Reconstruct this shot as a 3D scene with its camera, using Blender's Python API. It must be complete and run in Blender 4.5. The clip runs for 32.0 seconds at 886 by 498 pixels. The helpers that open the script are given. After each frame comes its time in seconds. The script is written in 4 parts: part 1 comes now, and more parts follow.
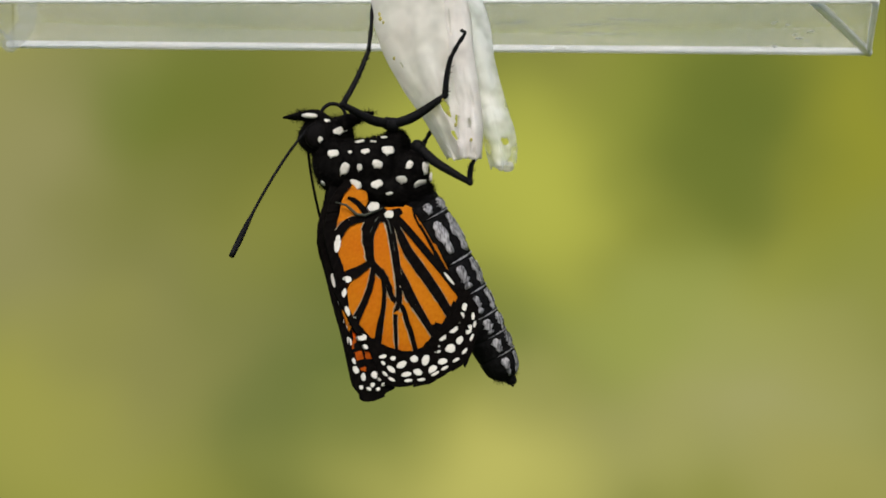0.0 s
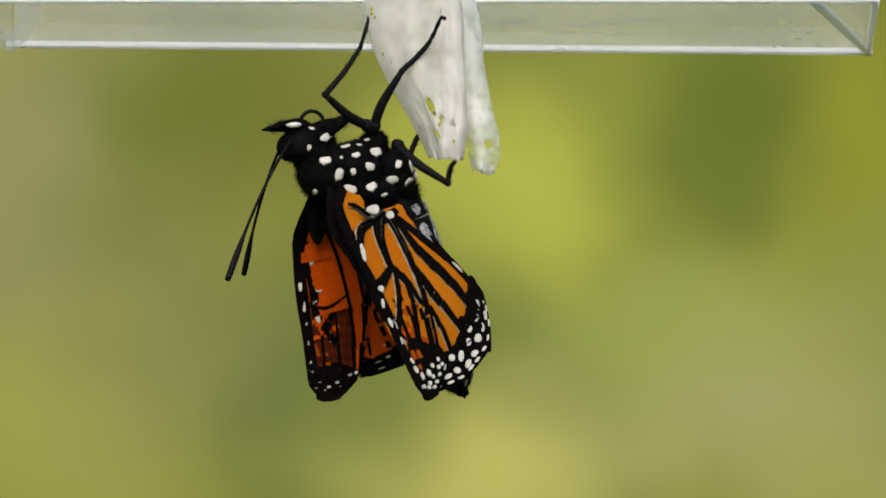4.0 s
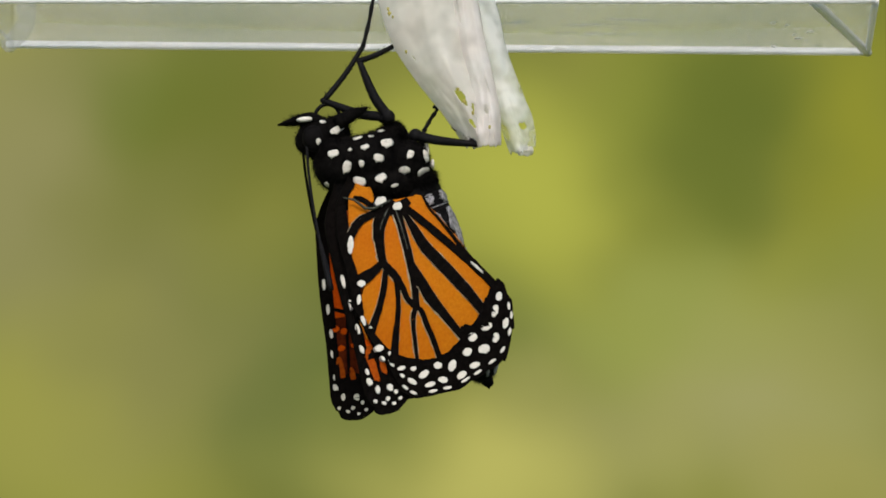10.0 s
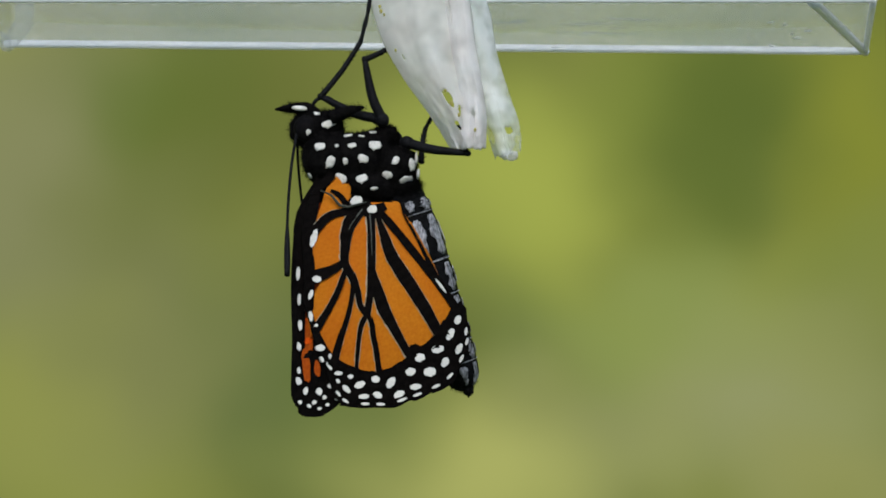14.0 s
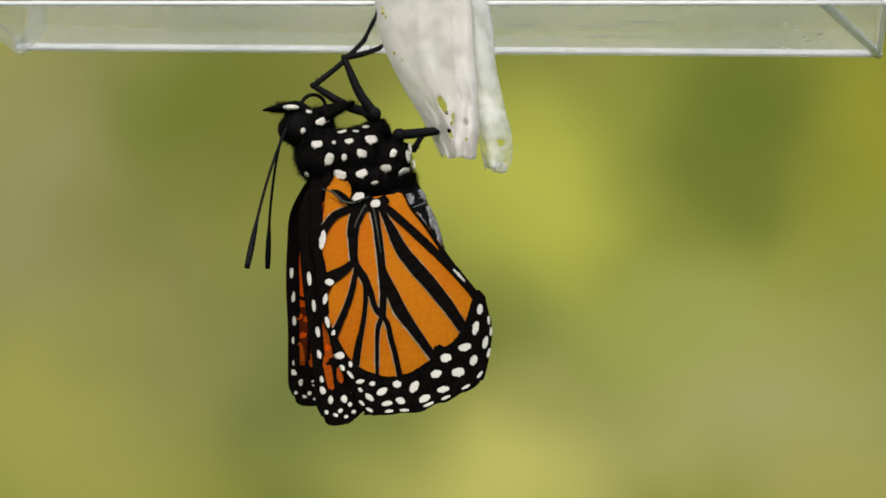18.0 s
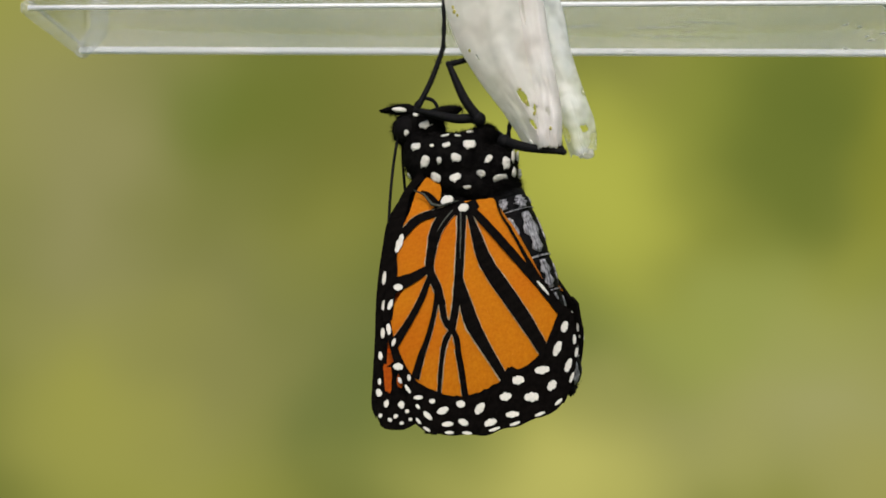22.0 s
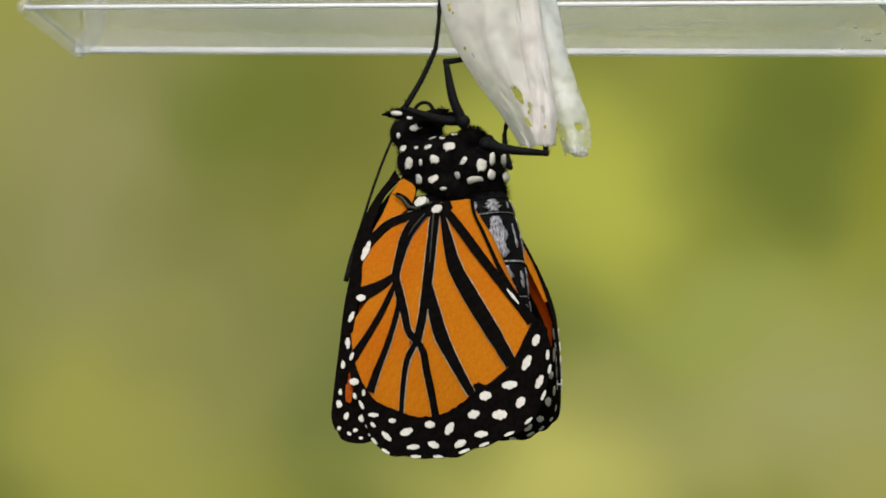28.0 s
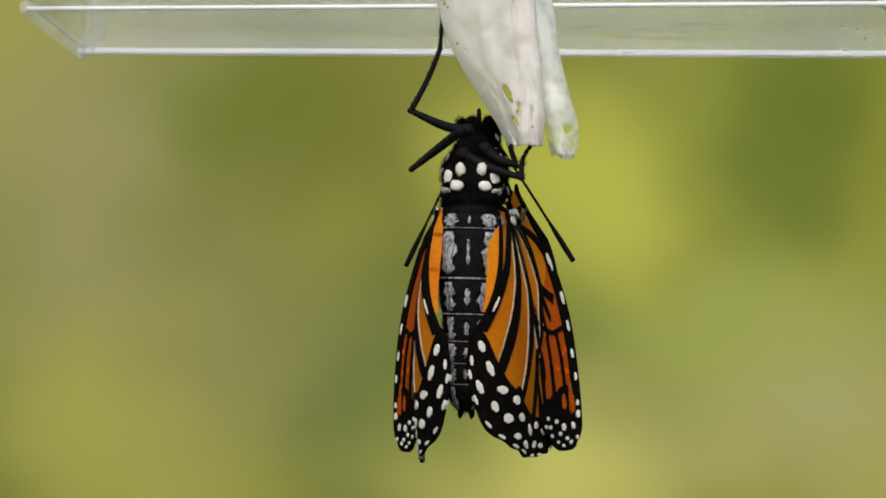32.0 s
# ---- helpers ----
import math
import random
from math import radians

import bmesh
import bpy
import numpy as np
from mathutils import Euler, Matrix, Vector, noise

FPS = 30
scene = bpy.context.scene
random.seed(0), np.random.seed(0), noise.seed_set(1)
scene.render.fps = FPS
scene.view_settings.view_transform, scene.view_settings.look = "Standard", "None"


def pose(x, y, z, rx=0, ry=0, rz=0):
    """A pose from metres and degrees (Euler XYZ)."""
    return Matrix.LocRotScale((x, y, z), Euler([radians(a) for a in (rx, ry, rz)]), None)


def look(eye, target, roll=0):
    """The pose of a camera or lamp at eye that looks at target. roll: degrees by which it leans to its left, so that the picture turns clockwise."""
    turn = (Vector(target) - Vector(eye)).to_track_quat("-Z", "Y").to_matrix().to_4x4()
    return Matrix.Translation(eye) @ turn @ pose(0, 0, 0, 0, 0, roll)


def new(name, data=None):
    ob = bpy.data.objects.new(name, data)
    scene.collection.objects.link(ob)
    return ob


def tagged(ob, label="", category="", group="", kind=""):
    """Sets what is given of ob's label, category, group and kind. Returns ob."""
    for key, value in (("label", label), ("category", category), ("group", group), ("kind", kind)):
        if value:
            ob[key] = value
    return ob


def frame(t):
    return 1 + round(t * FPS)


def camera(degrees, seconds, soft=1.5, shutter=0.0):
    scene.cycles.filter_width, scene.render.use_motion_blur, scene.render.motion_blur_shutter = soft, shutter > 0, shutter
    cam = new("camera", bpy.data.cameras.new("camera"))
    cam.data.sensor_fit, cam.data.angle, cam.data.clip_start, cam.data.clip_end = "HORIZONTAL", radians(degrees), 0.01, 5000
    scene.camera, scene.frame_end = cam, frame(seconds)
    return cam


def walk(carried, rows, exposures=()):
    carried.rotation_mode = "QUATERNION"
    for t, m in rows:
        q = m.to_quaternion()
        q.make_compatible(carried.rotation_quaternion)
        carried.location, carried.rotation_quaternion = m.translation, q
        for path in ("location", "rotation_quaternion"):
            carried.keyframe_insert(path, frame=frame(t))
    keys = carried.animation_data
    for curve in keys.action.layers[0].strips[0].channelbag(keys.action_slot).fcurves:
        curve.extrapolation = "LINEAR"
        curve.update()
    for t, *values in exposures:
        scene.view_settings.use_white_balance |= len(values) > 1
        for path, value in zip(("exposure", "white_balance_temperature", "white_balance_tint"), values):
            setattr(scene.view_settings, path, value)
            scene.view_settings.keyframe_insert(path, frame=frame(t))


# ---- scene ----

K = 0.00007          # one plan unit in metres
LENS = 30.0
DIST = 784 * K / math.tan(radians(LENS / 2))


def smooth(rows, t):
    """The values of rows (seconds, values...) at t, straight from row to row."""
    if t <= rows[0][0]:
        return rows[0][1:]
    for a, b in zip(rows, rows[1:]):
        if t <= b[0]:
            f = (t - a[0]) / (b[0] - a[0])
            return tuple(p + (q - p) * f for p, q in zip(a[1:], b[1:]))
    return rows[-1][1:]


# ---- camera: a macro set-up on a tripod, nudged aside once at 20.7 s ----
cam = camera(LENS, 32.0, soft=1.75)
# seconds, plan units by which the picture goes right and down
NUDGE = [(0, 0, 0), (1, 2, 0), (2, 6, 0), (2.5, 9, 1), (3, 5, 0), (3.5, 0, 0), (6, 1, 0), (9, -2, 0), (13, 3, 1),
         (14, -5, -1), (16.5, 5, 0), (17, 8, 0), (17.5, 0, 0), (18, 17, 4), (18.5, 0, 0), (20.2, 0, 0), (20.5, 22, 2),
         (20.9, 148, 6), (21.1, 146, 6), (21.5, 121, 7), (25, 121, 7), (25.5, 128, -2), (27.5, 124, 8), (28, 115, 7),
         (28.5, 119, 8), (32, 119, 9)]
STEP = K / DIST
walk(cam, [(t, pose(0, -DIST, 0, 90 + math.degrees(v * STEP), 0, math.degrees(u * STEP))) for t, u, v in NUDGE],
     [(0, 0.0, 6500, 10), (9.5, 0.0, 6500, 10), (10, -0.07, 6500, 10), (10.7, -0.06, 6500, 10), (11.3, 0.0, 6500, 10), (12.4, 0.0, 6500, 10), (13, -0.17, 6100, 9), (13.4, -0.24, 5800, 8), (14.5, -0.2, 5700, 7), (16.4, -0.03, 5950, 9), (17.1, -0.02, 5950, 9), (17.6, 0.0, 6500, 10), (20.3, 0.0, 6500, 10), (21.2, -0.05, 6500, 10), (29.5, -0.04, 6500, 10), (32, -0.01, 6500, 10)])


def at(px, py, depth=0.0, t=0.0):
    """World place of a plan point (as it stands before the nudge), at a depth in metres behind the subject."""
    f = (DIST + depth) / DIST
    return Vector(((px - 784) * K * f, depth, (441 - py) * K * f))


# ---- world and light: soft daylight under a bright overcast sky ----
world = bpy.data.worlds.new("sky")
scene.world = world
world.use_nodes = True
wt = world.node_tree
sky = wt.nodes.new("ShaderNodeTexSky")
sky.sky_type = 'NISHITA'
sky.sun_disc = False
sky.sun_elevation, sky.sun_rotation = radians(44), radians(183)
sky.air_density, sky.dust_density, sky.ozone_density = 1.0, 3.0, 1.0
wt.links.new(sky.outputs[0], wt.nodes["Background"].inputs[0])
wt.nodes["Background"].inputs[1].default_value = 0.15
sun = new("sun", bpy.data.lights.new("sun", 'SUN'))
sun.data.energy, sun.data.angle, sun.data.color = 2.0, radians(25), (1.0, 0.96, 0.9)
sun.matrix_world = look((-0.05, -1.1, 1.08), (0, 0, 0))


# ---- materials ----
def lin(r, g, b):
    """Linear colour of an everyday 0-255 one."""
    return tuple(((c / 255 + 0.055) / 1.055) ** 2.4 if c > 10 else c / 255 / 12.92 for c in (r, g, b)) + (1.0,)


def material(name, colour, rough=0.6, second=None, scale=900.0, bump=0.0, bump_scale=4000.0, spec=0.4, sheen=0.0, clear=0.0, leak=0.0, patchy=0.0, streak=1.0):
    """A grainy surface of two colours. leak: the share of light that it lets through."""
    m = bpy.data.materials.new(name)
    m.use_nodes = True
    nt = m.node_tree
    n, l = nt.nodes, nt.links
    b = n["Principled BSDF"]
    b.inputs["Roughness"].default_value = rough
    b.inputs["Specular IOR Level"].default_value = spec
    b.inputs["Sheen Weight"].default_value = sheen
    co = n.new("ShaderNodeTexCoord")
    t1 = n.new("ShaderNodeTexNoise")
    t1.inputs["Scale"].default_value, t1.inputs["Detail"].default_value = scale, 4
    if streak != 1.0:
        mp = n.new("ShaderNodeMapping")
        mp.inputs["Scale"].default_value = (1.0, 1.0, streak)
        l.new(co.outputs["Object"], mp.inputs[0])
        l.new(mp.outputs[0], t1.inputs["Vector"])
    else:
        l.new(co.outputs["Object"], t1.inputs["Vector"])
    ramp = n.new("ShaderNodeValToRGB")
    ramp.color_ramp.elements[0].position, ramp.color_ramp.elements[1].position = 0.35, 0.68
    ramp.color_ramp.elements[0].color = colour
    ramp.color_ramp.elements[1].color = second or colour
    l.new(t1.outputs["Fac"], ramp.inputs[0])
    l.new(ramp.outputs[0], b.inputs["Base Color"])
    if bump:
        t2 = n.new("ShaderNodeTexNoise")
        t2.inputs["Scale"].default_value, t2.inputs["Detail"].default_value = bump_scale, 3
        l.new(co.outputs["Object"], t2.inputs["Vector"])
        bp = n.new("ShaderNodeBump")
        bp.inputs["Strength"].default_value, bp.inputs["Distance"].default_value = bump, 0.0002
        l.new(t2.outputs["Fac"], bp.inputs["Height"])
        l.new(bp.outputs[0], b.inputs["Normal"])
    if clear or leak:
        out = n["Material Output"]
        last = b.outputs[0]
        if leak:
            tl = n.new("ShaderNodeBsdfTranslucent")
            l.new(ramp.outputs[0], tl.inputs[0])
            mx = n.new("ShaderNodeMixShader")
            mx.inputs[0].default_value = leak
            l.new(last, mx.inputs[1]), l.new(tl.outputs[0], mx.inputs[2])
            last = mx.outputs[0]
        if clear:
            tr = n.new("ShaderNodeBsdfTransparent")
            mx = n.new("ShaderNodeMixShader")
            t3 = n.new("ShaderNodeTexNoise")
            t3.inputs["Scale"].default_value, t3.inputs["Detail"].default_value = 260.0, 2
            l.new(co.outputs["Object"], t3.inputs["Vector"])
            mr = n.new("ShaderNodeMapRange")
            mr.inputs[1].default_value, mr.inputs[2].default_value = 0.42, 0.68
            mr.inputs[3].default_value, mr.inputs[4].default_value = clear * 0.6, min(0.9, clear * (1.0 + patchy))
            l.new(t3.outputs["Fac"], mr.inputs[0])
            mx.inputs[0].default_value = clear
            if patchy:
                l.new(mr.outputs[0], mx.inputs[0])
            l.new(last, mx.inputs[1]), l.new(tr.outputs[0], mx.inputs[2])
            last = mx.outputs[0]
        l.new(last, out.inputs[0])
    return m


M_ORANGE = material("pale_orange_scales", (0.455, 0.136, 0.003, 1), 0.75, (0.53, 0.178, 0.005, 1), 2600, 0.3, 6000, 0.08, leak=0.12)
SPACE = {}


def deepen(m, tint, size):
    """Broad soft patches of a deeper tint, laid out in the wing's own space."""
    n, l = m.node_tree.nodes, m.node_tree.links
    co = n.new("ShaderNodeTexCoord")
    big = n.new("ShaderNodeTexNoise")
    big.inputs["Scale"].default_value, big.inputs["Detail"].default_value = size, 2
    l.new(co.outputs["Object"], big.inputs["Vector"])
    mr = n.new("ShaderNodeMapRange")
    mr.inputs[1].default_value, mr.inputs[2].default_value, mr.inputs[4].default_value = 0.46, 0.72, 0.85
    l.new(big.outputs["Fac"], mr.inputs[0])
    mx = n.new("ShaderNodeMix")
    mx.data_type, mx.blend_type = 'RGBA', 'MULTIPLY'
    l.new(mr.outputs[0], mx.inputs[0])
    ramp = n["Color Ramp"]
    mx.inputs[7].default_value = tint
    l.new(ramp.outputs[0], mx.inputs[6])
    for to in (n["Principled BSDF"].inputs["Base Color"], n["Translucent BSDF"].inputs[0]):
        l.new(mx.outputs[2], to)
    SPACE[m.name] = co


deepen(M_ORANGE, (0.94, 0.70, 0.55, 1), 95.0)
M_DEEP = material("deep_orange_scales", (0.62, 0.075, 0.002, 1), 0.8, (0.74, 0.11, 0.003, 1), 2500, 0.25, 6000, 0.04, leak=0.25)
M_RUST = material("rusty_orange_scales", (0.26, 0.045, 0.003, 1), 0.8, (0.36, 0.07, 0.004, 1), 2500, 0.25, 6000, 0.04)
M_UMBER = material("dark_umber_scales", (0.035, 0.006, 0.002, 1), 0.8, (0.10, 0.016, 0.003, 1), 900, 0.3, 6000, 0.04)
M_BLACK = material("black_scales", (0.002, 0.0016, 0.0014, 1), 0.9, (0.005, 0.004, 0.0035, 1), 1500, 0.4, 5000, 0.03)
M_BODY = material("black_body_hair", (0.002, 0.0018, 0.0018, 1), 0.9, (0.006, 0.0055, 0.005, 1), 1200, 0.8, 3000, 0.04)
M_LEG = material("black_leg", (0.003, 0.003, 0.0035, 1), 0.65, (0.008, 0.008, 0.009, 1), 2500, 0.4, 6000, 0.1)
M_WHITE = material("white_scales", (0.58, 0.56, 0.50, 1), 0.85, (0.70, 0.68, 0.62, 1), 1500, 0.4, 5000, 0.1)
M_GREY = material("frosted_grey_scales", (0.03, 0.03, 0.033, 1), 0.55, (0.46, 0.455, 0.48, 1), 3800, 0.7, 5000, 0.4, streak=0.3)
M_RING = material("glossy_black_abdomen", (0.002, 0.002, 0.002, 1), 0.7, (0.007, 0.007, 0.0075, 1), 1500, 0.6, 3500, 0.06)
M_VEIN = material("grey_green_vein", (0.025, 0.028, 0.02, 1), 0.5, (0.05, 0.055, 0.04, 1), 1500, 0.2, 5000, 0.25)
M_EYE = material("black_eye", (0.002, 0.002, 0.002, 1), 0.6, (0.005, 0.004, 0.004, 1), 4000, 0.5, 9000, 0.06)
M_EDGE = material("pale_vein_edging", (0.24, 0.19, 0.11, 1), 0.85, (0.44, 0.38, 0.29, 1), 1500, 0.4, 5000, 0.1)
M_SHELL = material("papery_white_shell", (0.955, 0.925, 0.91, 1), 0.38, (0.985, 0.98, 0.97, 1), 220, 0.18, 900, 0.5, clear=0.08, leak=0.68, patchy=2.6)
M_THIN = material("clear_shell_film", (0.82, 0.86, 0.85, 1), 0.2, (0.90, 0.91, 0.90, 1), 350, 0.5, 900, 0.6, clear=0.46, leak=0.35, patchy=0.7)
M_FLECK = material("dried_yellow_fleck", (0.35, 0.30, 0.05, 1), 0.5, (0.45, 0.40, 0.10, 1), 2500, 0.3)
M_ACRYL = material("clear_acrylic", (0.78, 0.82, 0.78, 1), 0.12, (0.86, 0.88, 0.86, 1), 60, 0.0, 900, 0.5, clear=0.72)
# white that stands for light caught in the acrylic's edges, also on small marks
M_RIM = material("edge_light_and_mark_white", (0.90, 0.92, 0.94, 1), 0.2, (0.97, 0.97, 0.98, 1), 120, 0.1, 600, 0.6, leak=0.35)
# half-clear white for the blurred glow of the left edges, also on pale marks
M_HAZE = material("edge_blur_and_mark_haze", (0.88, 0.91, 0.93, 1), 0.5, (0.95, 0.96, 0.97, 1), 90, 0.2, 500, 0.1, clear=0.78, leak=0.4)
M_SOIL = material("grass_ground", (0.03, 0.06, 0.012, 1), 0.9, (0.07, 0.10, 0.025, 1), 6, 0.5, 40, 0.2)


def backdrop_material():
    """Garden foliage far behind, quite out of focus: a glowing sheet with broad soft patches of leaf colours, daylight
    and shade painted in.
    """
    m = bpy.data.materials.new("glowing_garden_blur")
    m.use_nodes = True
    nt = m.node_tree
    n, l = nt.nodes, nt.links
    n.remove(n["Principled BSDF"])
    co = n.new("ShaderNodeTexCoord")
    wob = n.new("ShaderNodeTexNoise")
    wob.inputs["Scale"].default_value, wob.inputs["Detail"].default_value = 2.2, 1
    l.new(co.outputs["Object"], wob.inputs["Vector"])
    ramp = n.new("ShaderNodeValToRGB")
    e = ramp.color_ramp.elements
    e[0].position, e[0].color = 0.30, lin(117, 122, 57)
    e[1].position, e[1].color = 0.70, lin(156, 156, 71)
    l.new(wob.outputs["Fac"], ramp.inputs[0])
    col = ramp.outputs[0]
    bend = n.new("ShaderNodeVectorMath")
    bend.operation = 'MULTIPLY_ADD'
    w2 = n.new("ShaderNodeTexNoise")
    w2.inputs["Scale"].default_value, w2.inputs["Detail"].default_value = 4.0, 1
    l.new(co.outputs["Object"], w2.inputs["Vector"])
    l.new(w2.outputs["Color"], bend.inputs[0])
    bend.inputs[1].default_value = (0.22, 0.0, 0.22)
    l.new(co.outputs["Object"], bend.inputs[2])
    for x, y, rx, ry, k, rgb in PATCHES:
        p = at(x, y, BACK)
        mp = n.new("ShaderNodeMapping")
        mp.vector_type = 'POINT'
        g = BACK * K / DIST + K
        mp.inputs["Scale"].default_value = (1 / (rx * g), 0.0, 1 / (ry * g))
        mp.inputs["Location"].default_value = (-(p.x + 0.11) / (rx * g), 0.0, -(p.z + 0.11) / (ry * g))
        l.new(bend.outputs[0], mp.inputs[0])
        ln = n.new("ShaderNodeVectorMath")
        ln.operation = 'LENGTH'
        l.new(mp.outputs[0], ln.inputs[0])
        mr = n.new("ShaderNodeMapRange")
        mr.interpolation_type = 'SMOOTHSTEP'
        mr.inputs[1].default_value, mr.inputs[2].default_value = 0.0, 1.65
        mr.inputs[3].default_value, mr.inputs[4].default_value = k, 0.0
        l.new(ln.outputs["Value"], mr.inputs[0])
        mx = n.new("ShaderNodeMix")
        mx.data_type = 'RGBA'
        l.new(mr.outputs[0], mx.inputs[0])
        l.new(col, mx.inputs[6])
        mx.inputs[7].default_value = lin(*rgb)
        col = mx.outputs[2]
    # the sheet glows by itself, the garden's daylight being in its colours
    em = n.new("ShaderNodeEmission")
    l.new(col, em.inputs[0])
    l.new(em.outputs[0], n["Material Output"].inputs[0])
    return m


BACK = 2.5
# plan place, half sizes, strength, colour with the brightness of that part of the garden
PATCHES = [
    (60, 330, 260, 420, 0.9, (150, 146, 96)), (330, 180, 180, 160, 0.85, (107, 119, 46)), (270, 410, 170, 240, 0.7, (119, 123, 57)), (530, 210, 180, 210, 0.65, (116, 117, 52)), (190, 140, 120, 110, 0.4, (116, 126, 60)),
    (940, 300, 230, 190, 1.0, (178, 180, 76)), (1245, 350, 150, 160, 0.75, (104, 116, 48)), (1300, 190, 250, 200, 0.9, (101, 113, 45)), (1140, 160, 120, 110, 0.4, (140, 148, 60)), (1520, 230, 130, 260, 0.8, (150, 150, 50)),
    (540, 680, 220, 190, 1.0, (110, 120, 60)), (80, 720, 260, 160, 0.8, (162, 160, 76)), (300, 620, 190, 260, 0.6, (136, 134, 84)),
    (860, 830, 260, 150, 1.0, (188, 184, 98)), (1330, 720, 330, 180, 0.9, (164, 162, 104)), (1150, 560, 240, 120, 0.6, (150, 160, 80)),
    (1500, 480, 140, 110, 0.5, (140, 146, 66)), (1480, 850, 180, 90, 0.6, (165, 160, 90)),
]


# ---- mesh helpers ----
def mesh_of(bm, name, mats, smooth_faces=True):
    me = bpy.data.meshes.new(name)
    bm.normal_update()
    bm.to_mesh(me)
    bm.free()
    for m in (mats if isinstance(mats, (list, tuple)) else [mats]):
        me.materials.append(m)
    if smooth_faces:
        me.polygons.foreach_set("use_smooth", [True] * len(me.polygons))
    return me


def part(name, bm, mats, parent=None, label="", smooth_faces=True):
    ob = new(name, mesh_of(bm, name, mats, smooth_faces))
    ob.parent = parent
    if label:
        tagged(ob, label)
    return ob


def tube(bm, pts, radii, sides=10, mat=0, cap=True):
    """A round tube through pts."""
    pts = [Vector(p) for p in pts]
    rings = []
    for i, p in enumerate(pts):
        d = (pts[min(i + 1, len(pts) - 1)] - pts[max(i - 1, 0)]).normalized()
        a = d.cross(Vector((0.31, 1, 0.17))).normalized()
        b = d.cross(a)
        rings.append([bm.verts.new(p + radii[i] * (math.cos(q) * a + math.sin(q) * b))
                      for q in (2 * math.pi * j / sides for j in range(sides))])
    for r, s in zip(rings, rings[1:]):
        for j in range(sides):
            f = bm.faces.new((r[j], r[(j + 1) % sides], s[(j + 1) % sides], s[j]))
            f.material_index = mat
    if cap:
        bm.faces.new(rings[0][::-1]).material_index = mat
        bm.faces.new(rings[-1]).material_index = mat
    return bm


def blob(bm, centre, size, turn=None, rings=14, sides=20, rough=0.0):
    """A rounded lump with half-axes size."""
    m = Matrix.Translation(centre) @ (turn or Matrix())
    grid = []
    for i in range(rings + 1):
        a = math.pi * i / rings
        row = []
        for j in range(sides):
            b = 2 * math.pi * j / sides
            v = Vector((math.sin(a) * math.cos(b), math.sin(a) * math.sin(b), math.cos(a)))
            k = 1 + rough * noise.noise(v * 2.3 + Vector(centre) * 900)
            row.append(v * k)
        grid.append(row)
    vs = [[bm.verts.new(m @ Vector((p.x * size[0], p.y * size[1], p.z * size[2]))) for p in row] for row in grid[1:-1]]
    top = bm.verts.new(m @ Vector((0, 0, size[2])))
    low = bm.verts.new(m @ Vector((0, 0, -size[2])))
    for r, s in zip(vs, vs[1:]):
        for j in range(sides):
            bm.faces.new((r[j], s[j], s[(j + 1) % sides], r[(j + 1) % sides]))
    for j in range(sides):
        bm.faces.new((top, vs[0][j], vs[0][(j + 1) % sides]))
        bm.faces.new((low, vs[-1][(j + 1) % sides], vs[-1][j]))
    return bm


def curve3(pts, n):
    """n + 1 points along a smooth line through pts (Catmull-Rom)."""
    pts = [Vector(p) for p in pts]
    q = [pts[0] * 2 - pts[1]] + pts + [pts[-1] * 2 - pts[-2]]
    out = []
    for i in range(n + 1):
        f = i / n * (len(pts) - 1)
        k = min(int(f), len(pts) - 2)
        f -= k
        a, b, c, d = q[k:k + 4]
        out.append(0.5 * (2 * b + (c - a) * f + (2 * a - 5 * b + 4 * c - d) * f * f + (3 * b - a - 3 * c + d) * f ** 3))
    return out


# ---- the setting ----
bm = bmesh.new()
bmesh.ops.create_grid(bm, x_segments=8, y_segments=8, size=60)
ground = part("ground", bm, M_SOIL)
ground.location.z = -1.1
tagged(ground, "green lawn spreading below the stand", "ground", kind="structure")

bm = bmesh.new()
cols = []
for i in range(41):
    a = (i / 40 - 0.5) * 2.2
    x, y = math.sin(a) * 5.0, BACK + (math.cos(a) - 1) * 1.6
    cols.append([bm.verts.new((x, y, z)) for z in (-1.1, -0.3, 0.6, 1.6, 2.2)])
for a, b in zip(cols, cols[1:]):
    for j in range(4):
        bm.faces.new((a[j], b[j], b[j + 1], a[j + 1]))
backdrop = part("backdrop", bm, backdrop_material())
tagged(backdrop, "glowing sheet painted as soft green and yellow garden foliage, out of focus", "foliage backdrop", kind="structure")


# ---- the clear acrylic box whose lower face and front stand over the butterfly ----
def bar(name, pts, radius, parent, mat, label=""):
    bm = bmesh.new()
    tube(bm, curve3(pts, 12), [radius] * 13, 8)
    return part(name, bm, mat, parent, label)


def strip(name, a, b, high, deep, parent, mat, label=""):
    """A flat-faced edge from a to b, with rounded arrises."""
    bm = bmesh.new()
    ends = [[bm.verts.new(p + Vector((0, y * deep, z * high))) for y, z in ((-1, -1), (1, -1), (1, 1), (-1, 1))] for p in (a, b)]
    bm.faces.new(ends[0]), bm.faces.new(ends[1][::-1])
    for i in range(4):
        bm.faces.new((ends[0][i], ends[1][i], ends[1][(i + 1) % 4], ends[0][(i + 1) % 4]))
    bmesh.ops.recalc_face_normals(bm, faces=bm.faces[:])
    bmesh.ops.bevel(bm, geom=bm.edges[:], offset=min(high, deep) * 0.4, segments=2, affect='EDGES')
    return part(name, bm, mat, parent, label, False)


